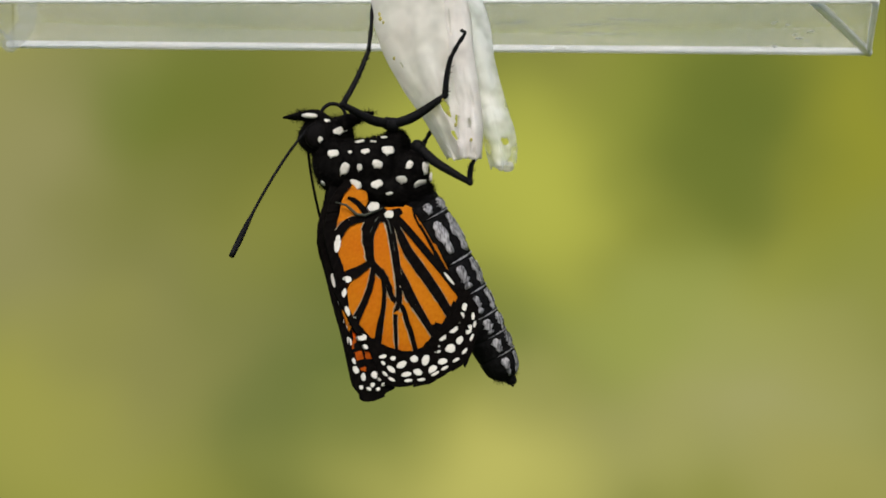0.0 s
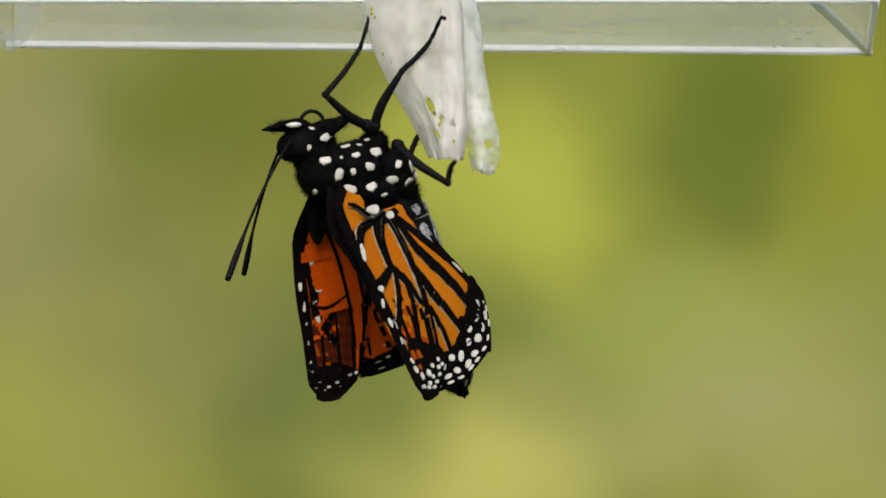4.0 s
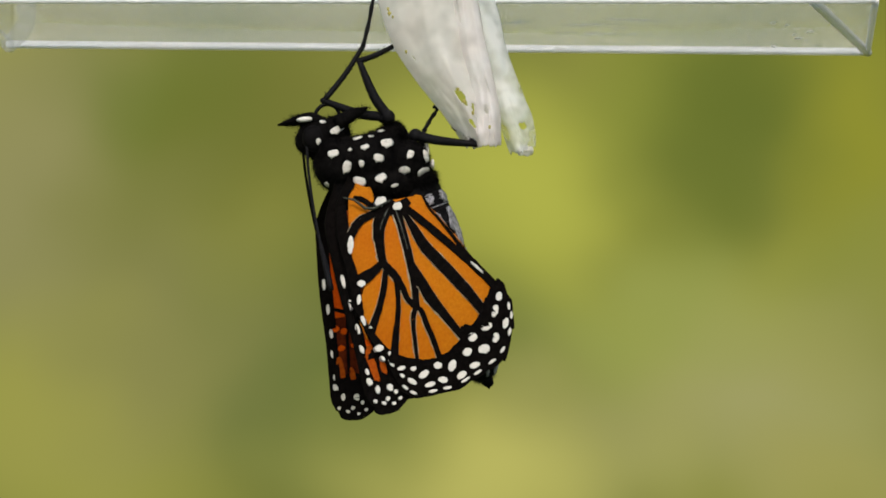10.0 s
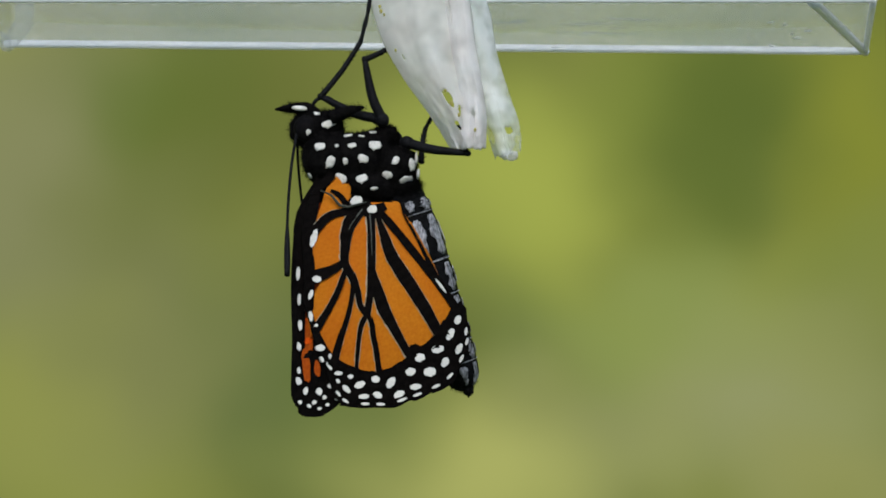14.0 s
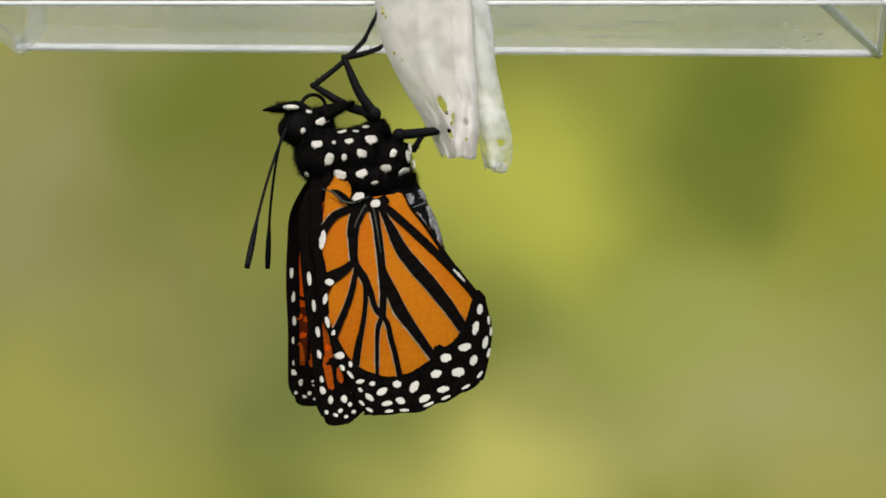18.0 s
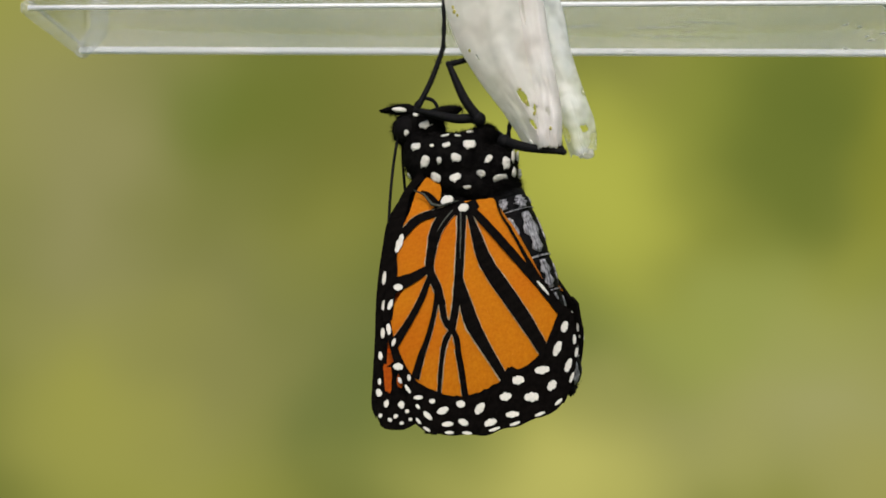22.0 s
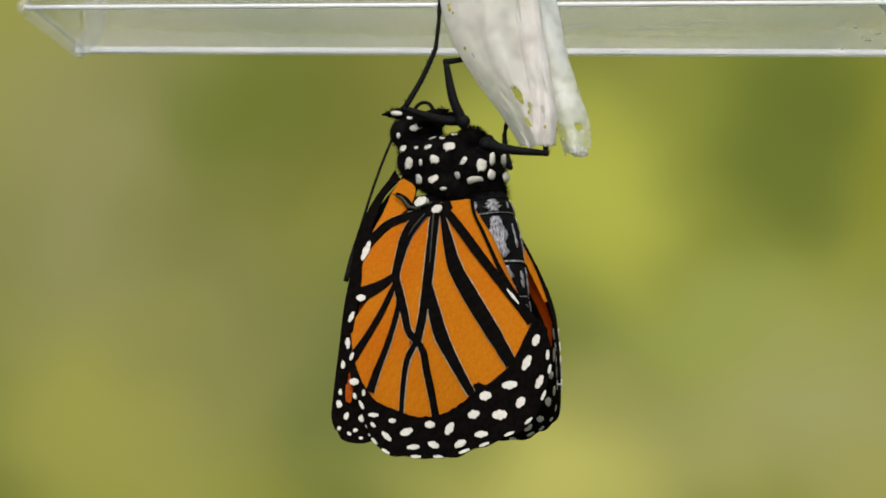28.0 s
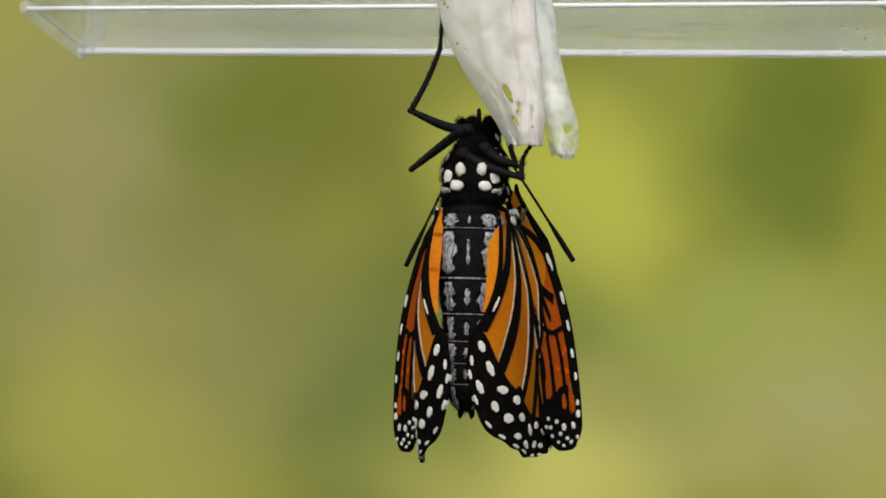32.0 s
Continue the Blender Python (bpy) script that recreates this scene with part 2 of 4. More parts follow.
def acrylic_box():
    near, far = 0.004, 0.058
    c = [at(18, 80, far), at(1537, 93, far), at(1551, 2, near), at(-80, 2, near)]
    lift = Vector((0, 0, 0.03))
    body = new("acrylic_box")
    bm = bmesh.new()
    low = [bm.verts.new(p) for p in c]
    top = [bm.verts.new(p + lift) for p in c]
    bm.faces.new(low[::-1]), bm.faces.new(top)
    for i in range(4):
        bm.faces.new((low[i], low[(i + 1) % 4], top[(i + 1) % 4], top[i]))
    bmesh.ops.bevel(bm, geom=bm.edges[:], offset=0.0006, segments=2, affect='EDGES')
    block = part("block", bm, M_ACRYL, body, "clear acrylic block")
    block.visible_shadow = False
    # strips along the block's edges, their gleam painted as plain white
    r = 0.00045
    ahead = Vector((0, -0.0016, -0.0001))
    strip("edge", c[0] + ahead, c[1] + ahead, 0.00052, 0.0009, body, M_RIM, "pale edge line with caught light painted in")
    bar("edge", [c[1], (c[1] + c[2]) / 2, c[2]], r, body, M_RIM, "pale edge line with caught light painted in")
    bar("edge", [c[2], (c[2] + c[3]) / 2, c[3]], r * 0.7, body, M_RIM, "pale edge line with caught light painted in")
    # thick and half clear: the left edge's soft bright blur is painted in
    bar("edge", [c[3], (c[3] + c[0]) / 2, c[0]], 0.0011, body, M_HAZE, "pale edge line with caught light painted in")
    # white bar added for the refracted line inside the block's right end
    q = at(1437, -2, near + 0.002)
    bar("edge", [c[1], (c[1] + q) / 2, q], 0.0007, body, M_RIM, "pale edge line with caught light painted in")
    # half-clear bar added for a second blurred bright line
    q = at(48, -2, near + 0.002)
    bar("edge", [c[0], (c[0] + q) / 2 + Vector((0.0012, 0, 0)), q], 0.0013, body, M_HAZE, "pale line painted as a blurred bright edge")
    # short white flecks and long pale streaks on its under side
    rnd = random.Random(8)
    for i in range(26):
        x, y = (rnd.uniform(1330, 1500), rnd.uniform(36, 80)) if i < 16 else (rnd.uniform(900, 1160), rnd.uniform(30, 84))
        f = (y - 2) / 90
        long = rnd.uniform(3, 9) if i < 16 else rnd.uniform(14, 60)
        bm = bmesh.new()
        blob(bm, Vector((0, 0, 0)), (long * K, 14 * K, 0.9 * K), None, 5, 10, 0.5)
        mark = part("pale_mark", bm, M_RIM if i < 7 else M_HAZE, body, "small pale mark")
        mark.matrix_basis = Matrix.Translation(at(x, y, near + (far - near) * f) - Vector((0, 0, 0.0003))) @ pose(0, 0, 0, 0, rnd.uniform(-2, 2), rnd.uniform(-8, 8))
    tagged(body, "clear acrylic box with edges painted bright", "acrylic box")
    return body


box = acrylic_box()


# ---- the empty chrysalis shell that hangs from the box ----
HANG = at(742, -176)


def flap(name, left, right, parent, mat, seed, bow, deep, ragged, holes=(), label="", wide=1.0):
    """A curled, crumpled sheet between two hanging edges, creased down its length, with torn holes (across, along, half sizes)."""
    bm = bmesh.new()
    n, m = 84, 72
    a, b = curve3(left, m), curve3(right, m)
    rows = []
    for i in range(m + 1):
        row = []
        g = i / m
        for j in range(n + 1):
            f = j / n
            p = a[i].lerp(b[i], f)
            tear = ragged * (noise.noise(Vector((f * 6, seed, 0))) + 0.6 * noise.noise(Vector((f * 17, seed, 4)))) * g ** 4
            w = f * wide
            soft = noise.noise(Vector((w * 3.2 + seed, g * 1.6, seed)))
            fold = 1 - 2 * abs(noise.noise(Vector((w * 4.2 + 1.6 * g + seed, g * 1.1, seed + 3))))
            fine = noise.noise(Vector((w * 12 + seed, g * 14, seed + 6)))
            dent = noise.noise(Vector((w * 5 + seed, g * 6, seed + 9))) * g ** 1.5
            y = deep - bow * math.sin(math.pi * f) ** 0.8 + 0.0009 * soft - 0.00012 * fold + 0.0011 * dent + 0.0005 * fine * g ** 3
            row.append(bm.verts.new(p + Vector((0.0003 * soft + 0.0002 * fine * g ** 3, y, tear)) - HANG))
        rows.append(row)
    for i in range(m):
        for j in range(n):
            f, g = (j + 0.5) / n, (i + 0.5) / m
            if any(((f - x) / p) ** 2 + ((g - y) / q) ** 2 < 1 + 0.5 * noise.noise(Vector((f * 30, g * 30, seed))) for x, y, p, q in holes):
                continue
            bm.faces.new((rows[i][j], rows[i][j + 1], rows[i + 1][j + 1], rows[i + 1][j]))
    bmesh.ops.delete(bm, geom=[v for v in bm.verts if not v.link_faces], context='VERTS')
    ob = part(name, bm, mat, parent, label)
    so = ob.modifiers.new("thick", 'SOLIDIFY')
    so.thickness = 0.00007
    return ob


def chrysalis():
    ob = new("chrysalis_shell")
    ob.matrix_world = Matrix.Translation(HANG)
    flap("front_flap", [at(700, -150), at(672, -20), at(694, 70), at(735, 140), at(785, 205), at(826, 264)],
         [at(775, -150), at(838, -20), at(858, 80), at(870, 150), at(880, 210), at(884, 260)], ob, M_SHELL, 1.0, 0.0031, -0.0012, 0.0005,
         ((0.50, 0.70, 0.06, 0.045), (0.62, 0.78, 0.05, 0.04), (0.45, 0.86, 0.05, 0.03), (0.8, 0.88, 0.05, 0.02), (0.15, 0.50, 0.012, 0.008)), "papery white front half of the shell")
    flap("inner_fold", [at(786, -60), at(796, -10), at(810, 65), at(828, 135), at(842, 200), at(848, 264)],
         [at(812, -60), at(838, -10), at(857, 70), at(873, 140), at(885, 205), at(887, 260)], ob, M_SHELL, 9.0, 0.0012, -0.0031, 0.0005,
         ((0.45, 0.80, 0.09, 0.022), (0.2, 0.3, 0.05, 0.06)), "pinkish white crease of the shell", 0.5)
    flap("back_flap", [at(735, -150), at(800, -20), at(838, 70), at(862, 140), at(880, 205), at(906, 274)],
         [at(778, -150), at(868, -20), at(897, 80), at(922, 150), at(946, 215), at(948, 258)], ob, M_THIN, 5.0, 0.0016, 0.0014, 0.0007,
         ((0.62, 0.84, 0.12, 0.022),), "clear film-like rear half of the shell", 0.35)
    for x, y, r in ((690, 24, 3), (696, 30, 2), (720, 92, 2.2), (823, 180, 3), (838, 200, 2.5), (812, 158, 2), (868, 225, 2.5), (688, 16, 2.5)):
        bm = bmesh.new()
        blob(bm, at(x, y, -0.0052) - HANG, (r * K, 2 * K, r * 1.4 * K), rings=5, sides=8, rough=0.6)
        part("fleck", bm, M_FLECK, ob, "dried yellow-brown fleck")
    bm = bmesh.new()
    blob(bm, at(930, 267, 0.0008) - HANG, (15 * K, 6 * K, 9 * K), rough=0.5)
    part("shell_tip", bm, M_SHELL, ob, "crumpled white tip of the shell")
    bm = bmesh.new()
    blob(bm, Vector((0, 0, -0.0006)), (0.0030, 0.0030, 0.0022), rough=0.4)
    part("stalk", bm, M_SHELL, ob, "white silk pad with the shell's stalk")
    tagged(ob, "empty papery white chrysalis shell, split open, hanging from the acrylic box", "chrysalis")
    return ob


shell = chrysalis()


# ---- the monarch butterfly ----
def P(x, z, y=0.0):
    """A place in the butterfly's own space, from plan units: x to its belly, z to its head, y to its left."""
    return Vector((x * K, y * K, z * K))


fly = new("monarch_butterfly")
tagged(fly, "newly emerged orange and black butterfly clinging to its empty chrysalis shell", "butterfly")


def fur(name, parent, origin, size, turn, count, length, seed, droop=0.2):
    """Short black hairs standing off a rounded lump."""
    rnd = random.Random(seed)
    verts, faces = [], []
    m = Matrix.Translation(origin) @ turn
    m3 = m.to_3x3()
    for _ in range(count):
        v = Vector((rnd.gauss(0, 1), rnd.gauss(0, 1), rnd.gauss(0, 1))).normalized()
        p = m @ Vector((v.x * size[0], v.y * size[1], v.z * size[2]))
        d = (m3 @ Vector((v.x / size[0], v.y / size[1], v.z / size[2]))).normalized()
        d = (d + Vector((rnd.gauss(0, 0.35), rnd.gauss(0, 0.35), rnd.gauss(0, 0.35) - droop))).normalized()
        a = d.orthogonal().normalized()
        w = 0.00002 + 0.00002 * rnd.random()
        k = length * (0.5 + rnd.random())
        i = len(verts)
        b = d.cross(a)
        verts += [p + a * w, p - a * w * 0.5 + b * w * 0.8, p - a * w * 0.5 - b * w * 0.8, p + d * k]
        faces += [(i, i + 1, i + 3), (i + 1, i + 2, i + 3), (i + 2, i, i + 3)]
    me = bpy.data.meshes.new(name)
    me.from_pydata([tuple(v) for v in verts], [], faces)
    me.materials.append(M_BODY)
    ob = new(name, me)
    ob.parent = parent
    tagged(ob, kind="stuff")
    return ob


# how the body stands in the plan drawing of its spots
BODY_DRAWN = (pose(0, 0, 0, 0, 7.2, 0) @ pose(0, 0, 0, 0, 0, -11)).to_3x3()
WAIST = (859, 339)


def drawn(x, y, across=0.0):
    """A place in the butterfly's space from the plan drawing, so far to its left of the mid-plane."""
    inv = BODY_DRAWN.inverted()
    o, d = inv @ Vector((x - WAIST[0], 0, WAIST[1] - y)), inv @ Vector((0, 1, 0))
    return (o + d * ((across - o.y) / d.y)) * K


def spots_on(parent, lumps, rows, name="white_spot"):
    """White scale spots lying on a rounded body, on both its sides: each (x, y of the plan drawing, half width, half height, lean)."""
    inv = BODY_DRAWN.inverted()
    d0 = inv @ Vector((0, 1, 0))
    for x, y, w, h, lean in rows:
        o0 = inv @ Vector((x - WAIST[0], -300, WAIST[1] - y)) * K
        best = None
        for c, size, turn in lumps:
            m = Matrix.Translation(c) @ turn
            o, d = m.inverted() @ o0, m.inverted().to_3x3() @ d0
            o = Vector((o.x / size[0], o.y / size[1], o.z / size[2]))
            d = Vector((d.x / size[0], d.y / size[1], d.z / size[2]))
            A, B, C = d.dot(d), 2 * o.dot(d), o.dot(o) - 1
            q = B * B - 4 * A * C
            if q > 0:
                t = (-B - math.sqrt(q)) / (2 * A)
                hit = o + d * t
                nrm = (m.to_3x3() @ Vector((hit.x / size[0], hit.y / size[1], hit.z / size[2]))).normalized()
                if best is None or t < best[0]:
                    best = (t, o0 + d0 * t, nrm)
        if best is None:
            continue
        for side in (-1, 1):
            _, p, nrm = best
            p, nrm = Vector((p.x, -side * p.y, p.z)), Vector((nrm.x, -side * nrm.y, nrm.z))
            bm = bmesh.new()
            blob(bm, Vector((0, 0, 0)), (w * K, h * K, 1.3 * K), rings=6, sides=14, rough=0.6)
            ob = part(name, bm, M_WHITE, parent)
            z = nrm
            right = Vector((1, 0, 0)) - z * z.x
            right.normalize()
            up = z.cross(right)
            ob.matrix_basis = Matrix.Translation(p + nrm * 1.6 * K) @ Matrix((right, up, z)).transposed().to_4x4() @ pose(0, 0, 0, 0, 0, lean * (1 if up.z > 0 else -1))


def lump(x, y, a, b, wide, tilt=0.0):
    """A rounded lump on the body's mid-plane, half sizes along the body's breadth, height and width."""
    return (drawn(x, y), (a * K, wide * K, b * K), pose(0, 0, 0, 0, tilt, 0))


def body():
    lumps = [lump(742, 282, 52, 52, 58), lump(788, 288, 62, 50, 62), lump(854, 306, 38, 44, 56, 6), lump(800, 330, 78, 34, 60, 10), lump(812, 276, 44, 40, 50), lump(728, 256, 36, 34, 46),
             lump(838, 248, 22, 22, 34), lump(862, 338, 34, 26, 48)]
    bm = bmesh.new()
    for c, s, t in lumps:
        blob(bm, c, s, t, 18, 28, 0.06)
    thorax = part("thorax", bm, M_BODY, fly, "furry black thorax")
    one = thorax.modifiers.new("one_body", 'REMESH')
    one.mode, one.voxel_size, one.use_smooth_shade = 'VOXEL', 0.00022, True
    soften = thorax.modifiers.new("soften", 'SMOOTH')
    soften.factor, soften.iterations = 0.5, 4
    for i, (c, s, t) in enumerate(lumps):
        fur("hair", thorax, c, s, t, 2000, 0.00042, i)
    fur("hair", thorax, drawn(866, 344), (24 * K, 50 * K, 24 * K), Matrix(), 1500, 0.0010, 7)
    spots_on(thorax, lumps, [(716, 262, 11, 7, -5), (688, 261, 5, 8, 0), (768, 245, 9, 5, -8), (790, 247, 6, 3, 0), (812, 241, 7, 4, 20), (770, 263, 8, 5, 10), (810, 264, 12, 8, 10), (731, 289, 8, 11, -20),
                             (757, 289, 5, 6, 0), (786, 286, 10, 7, -15), (701, 310, 5, 6, 0), (749, 318, 13, 8, -15), (783, 321, 11, 7, 25), (829, 316, 11, 7, 20), (843, 292, 6, 8, -30),
                             (872, 300, 10, 11, 0), (860, 326, 15, 9, -10), (803, 338, 7, 3, 10), (744, 262, 4, 3, 30)])
    for y, z, w, h in ((19, 54, 9, 12), (25, 26, 12, 9)):
        for side in (-1, 1):
            bm = bmesh.new()
            blob(bm, P(30 - 0.012 * (z - 32) ** 2, z, side * y), (3 * K, w * K, h * K), rings=6, sides=10, rough=0.4)
            part("white_spot", bm, M_WHITE, thorax)
    # head
    heads = [lump(712, 229, 40, 36, 38), lump(738, 226, 30, 30, 34)]
    bm = bmesh.new()
    for c, s, t in heads:
        blob(bm, c, s, t, 14, 22, 0.08)
    head = part("head", bm, M_BODY, fly, "furry black head")
    for i, (c, s, t) in enumerate(heads):
        fur("hair", head, c, s, t, 900, 0.0005, 30 + i)
    spots_on(head, heads, [(736, 222, 15, 6, 25), (698, 235, 7, 5, 30), (717, 204, 6, 4, 0)])
    for side in (-1, 1):
        bm = bmesh.new()
        blob(bm, drawn(698, 228, side * 26), (22 * K, 14 * K, 24 * K))
        part("eye", bm, M_EYE, head, "glossy black compound eye")
        bm = bmesh.new()
        tube(bm, curve3([drawn(722, 204, side * 14), drawn(702, 192, side * 16), drawn(680, 190, side * 15), drawn(651, 190, side * 13)], 9),
             [9 * K, 10 * K, 11 * K, 11 * K, 10 * K, 9 * K, 8 * K, 6 * K, 4 * K, 1.5 * K])
        palp = part("palp", bm, M_BODY, head, "short upturned black palp")
        bm = bmesh.new()
        blob(bm, drawn(689, 192, side * 25), (15 * K, 4 * K, 4.5 * K), pose(0, 0, 0, 0, 2, 0), 6, 12, 0.3)
        part("white_stripe", bm, M_WHITE, palp, "white stripe along the palp")
        fur("hair", palp, drawn(688, 191, side * 15), (26 * K, 9 * K, 9 * K), Matrix(), 260, 0.0004, 50 + side)
        # the stunted forelegs folded on the breast
        bm = bmesh.new()
        tube(bm, curve3([drawn(738, 212, side * 34), drawn(768, 202, side * 28), drawn(799, 195, side * 24)], 6), [13 * K, 13 * K, 12 * K, 11 * K, 9 * K, 6 * K, 2 * K])
        foreleg = part("foreleg", bm, M_BODY, thorax, "stunted hairy black foreleg folded on the breast")
        fur("hair", foreleg, drawn(770, 202, side * 28), (32 * K, 9 * K, 10 * K), pose(0, 0, 0, 0, -18, 0), 260, 0.0005, 60 + side)
    pts = []
    for i in range(40):
        a = math.pi * (1.15 - 1.9 * i / 39)
        r = 23 - 6 * i / 39
        pts.append(drawn(736 + r * math.cos(a), 194 - r * math.sin(a)))
    bm = bmesh.new()
    tube(bm, pts, [3.4 * K] * 40, 8)
    part("proboscis", bm, M_LEG, head, "thin black coiled proboscis")
    # abdomen: seven rings along a gently bent line, deeper than wide
    line = curve3([P(2, -6), P(18, -48), P(50, -126), P(85, -212), P(113, -284), P(138, -350)], 70)
    wide = [(0, 36), (0.06, 45), (0.16, 55), (0.28, 60), (0.38, 58), (0.5, 50), (0.62, 43), (0.75, 39), (0.86, 36), (0.93, 31), (0.975, 23), (0.99, 16), (1.0, 9)]
    deep = [(0, 32), (0.06, 38), (0.2, 43), (0.35, 45), (0.5, 42), (0.62, 39), (0.8, 36), (0.88, 34), (0.94, 30), (0.975, 22), (0.99, 15), (1.0, 9)]
    cuts = [0, 0.10, 0.21, 0.42, 0.55, 0.66, 0.76, 0.86, 1.0]
    abdomen = new("abdomen")
    abdomen.parent = fly

    def skin(f, q, e, lift=0.0):
        """A place on the abdomen: f along it, q round it from the belly line, e along its ring."""
        k = min(69, int(f * 70))
        p = line[k].lerp(line[k + 1], f * 70 - k)
        d = (line[min(k + 2, 70)] - line[max(k - 2, 0)]).normalized()
        side = Vector((0, 1, 0))
        out = d.cross(side)
        swell = 1.0 + 0.03 * math.sin(math.pi * min(1, e * 1.08)) - (0.025 if e < 0.01 else 0.0)
        w, h = smooth(wide, f)[0] * K * swell + lift, smooth(deep, f)[0] * K * swell + lift
        return p + h * math.cos(q) * out + w * math.sin(q) * side

    for s in range(8):
        bm = bmesh.new()
        rings, sides = [], 32
        for i in range(11):
            e = i / 10
            f = min(0.9999, cuts[s] + (cuts[s + 1] - cuts[s]) * e)
            rings.append([bm.verts.new(skin(f, 2 * math.pi * j / sides, e)) for j in range(sides)])
        for r, q in zip(rings, rings[1:]):
            for j in range(sides):
                bm.faces.new((r[j], r[(j + 1) % sides], q[(j + 1) % sides], q[j]))
        bm.faces.new(rings[0][::-1]), bm.faces.new(rings[-1])
        bmesh.ops.recalc_face_normals(bm, faces=bm.faces[:])
        part("segment", bm, M_RING, abdomen, "black abdomen ring")
        # frosted patches beside the belly line, a pale dash on it and a pale hind rim
        big = 0.95 if s < 4 else 0.72
        for off, half, fa, fb in ((0.66, 0.25 * big, 0.08, 0.9), (-0.66, 0.25 * big, 0.08, 0.9), (0.0, 0.04 if s < 3 else 0.085, 0.25, 0.72), (1.42, 0.17, 0.12, 0.8), (-1.42, 0.17, 0.12, 0.8), (0.0, 1.7, 0.955, 0.985)):
            if s == 0 or (s == 7 and off == 0):
                continue
            wide_n = 3 if half < 1 else 12
            bm = bmesh.new()
            rows = []
            for i in range(9):
                e = fa + (fb - fa) * i / 8
                f = min(0.9999, cuts[s] + (cuts[s + 1] - cuts[s]) * e)
                broad = half * (0.45 + 0.55 * math.sin(math.pi * (i + 0.4) / 8.8) ** 0.6) * (1 + (1.1 if half < 1 else 0.0) * noise.noise(Vector((s * 1.7, i * 1.9, off))))
                rows.append([bm.verts.new(skin(f, off + broad * (j / wide_n - 1), e, 1.2 * K)) for j in range(2 * wide_n + 1)])
            for r, q in zip(rows, rows[1:]):
                for j in range(2 * wide_n):
                    bm.faces.new((r[j], r[j + 1], q[j + 1], q[j]))
            bmesh.ops.recalc_face_normals(bm, faces=bm.faces[:])
            pt = part("pale_patch", bm, M_GREY, abdomen, "frosted pale grey patch")
            so = pt.modifiers.new("thick", 'SOLIDIFY')
            so.thickness, so.offset = 1.5 * K, 0.0
    fur("hair", abdomen, line[66], (24 * K, 24 * K, 22 * K), pose(0, 0, 0, 0, -18, 0), 350, 0.00045, 11, 0.9)
    # the pair of claspers that close the tip
    for side in (-1, 1):
        bm = bmesh.new()
        blob(bm, line[69] + P(4, -2, side * 9), (10 * K, 6 * K, 13 * K), pose(0, 0, 0, side * 10, -28, 0), 8, 12, 0.5)
        part("clasper", bm, M_RING, abdomen, "small blunt black clasper")
    return thorax, head, abdomen


thorax, head, abdomen = body()

# ---- wings: thin plates that slide over one another, so that the wing can spread as it fills ----
PLATES = []          # (object, its centre along the wing, side, is it a forewing's)
AXIS = {}            # the ends of each plate along the wing
CURL, FLARE = 180.0, 450.0      # radius of the inward curl round the belly, and of the outward bow to the leading edge
FLAT = (-10.0, 70.0)             # between them the wing is flat


def arc(u):
    """Place across the wing, place out of its plane and turn of the surface, u units along it from its root line."""
    if u < FLAT[0]:
        d = (FLAT[0] - u) / FLARE
        return FLAT[0] - FLARE * math.sin(d), FLARE * (1 - math.cos(d)), d
    if u > FLAT[1]:
        d = (u - FLAT[1]) / CURL
        return FLAT[1] + CURL * math.sin(d), -CURL * (1 - math.cos(d)), d
    return u, 0.0, 0.0


def cup(v):
    """Outward bulge of the wing down its length."""
    return 26.0 * math.sin(math.pi * min(1.0, max(0.0, (20 - v) / 460)))


def surf(u, v):
    """Place across the wing and out of its plane, with the base of the leading edge tucked under the thorax."""
    x, w, d = arc(u)
    if u < FLAT[0]:
        base = min(1.0, max(0.0, (v + 30) / 90)) * min(1.0, (FLAT[0] - u) / 50)
        w = w * (1 - base) - 8 * base
    return x, w + cup(v), d


# how the filled wing hangs in the plan drawing below: lean, turn, swing, spread, hang
DRAWN = (pose(0, 0, 0, 0, 7.2, 0) @ pose(0, 0, 0, 0, 0, -11) @ pose(0, 0, 0, 0, -7, 0) @ pose(0, 0, 0, 0, 0, 2) @ pose(0, 0, 0, -8, 0, 0)).to_3x3()
ROOT = (795, 372)        # the hindwing's hinge in that drawing


def seen(u, v):
    x, w, _ = surf(u, v)
    p = DRAWN @ Vector((x, -w, v))
    f = DIST / (DIST + (p.y - 62) * K)
    return p.x * f, p.z * f


def along(x, y):
    """Lengths along the curved wing (across, down) of a place in the plan drawing."""
    x, y = x - ROOT[0], ROOT[1] - y
    u, v = x, y
    for _ in range(30):
        a, b, c = seen(u, v), seen(u + 1, v), seen(u, v + 1)
        p, q, r, s = b[0] - a[0], c[0] - a[0], b[1] - a[1], c[1] - a[1]
        ex, ey = x - a[0], y - a[1]
        det = p * s - q * r
        du, dv = (ex * s - q * ey) / det, (p * ey - r * ex) / det
        n = math.hypot(du, dv)
        k = min(1.0, 15 / n) if n else 0
        u, v = u + du * k, v + dv * k
        if n < 0.05:
            break
    return u, v


def uv(pts):
    return [along(x, y) for x, y in pts]


def place(u, v, cu, cv):
    """(u, v) seen from the tangent plane at (cu, cv)."""
    a, c = surf(u, v), surf(cu, cv)
    x, w = a[0] - c[0], a[1] - c[1]
    return x * math.cos(c[2]) - w * math.sin(c[2]), x * math.sin(c[2]) + w * math.cos(c[2])


def crisp(bm):
    for e in bm.edges:
        if len(e.link_faces) != 2 or e.calc_face_angle(0.0) > 0.7:
            e.smooth = False


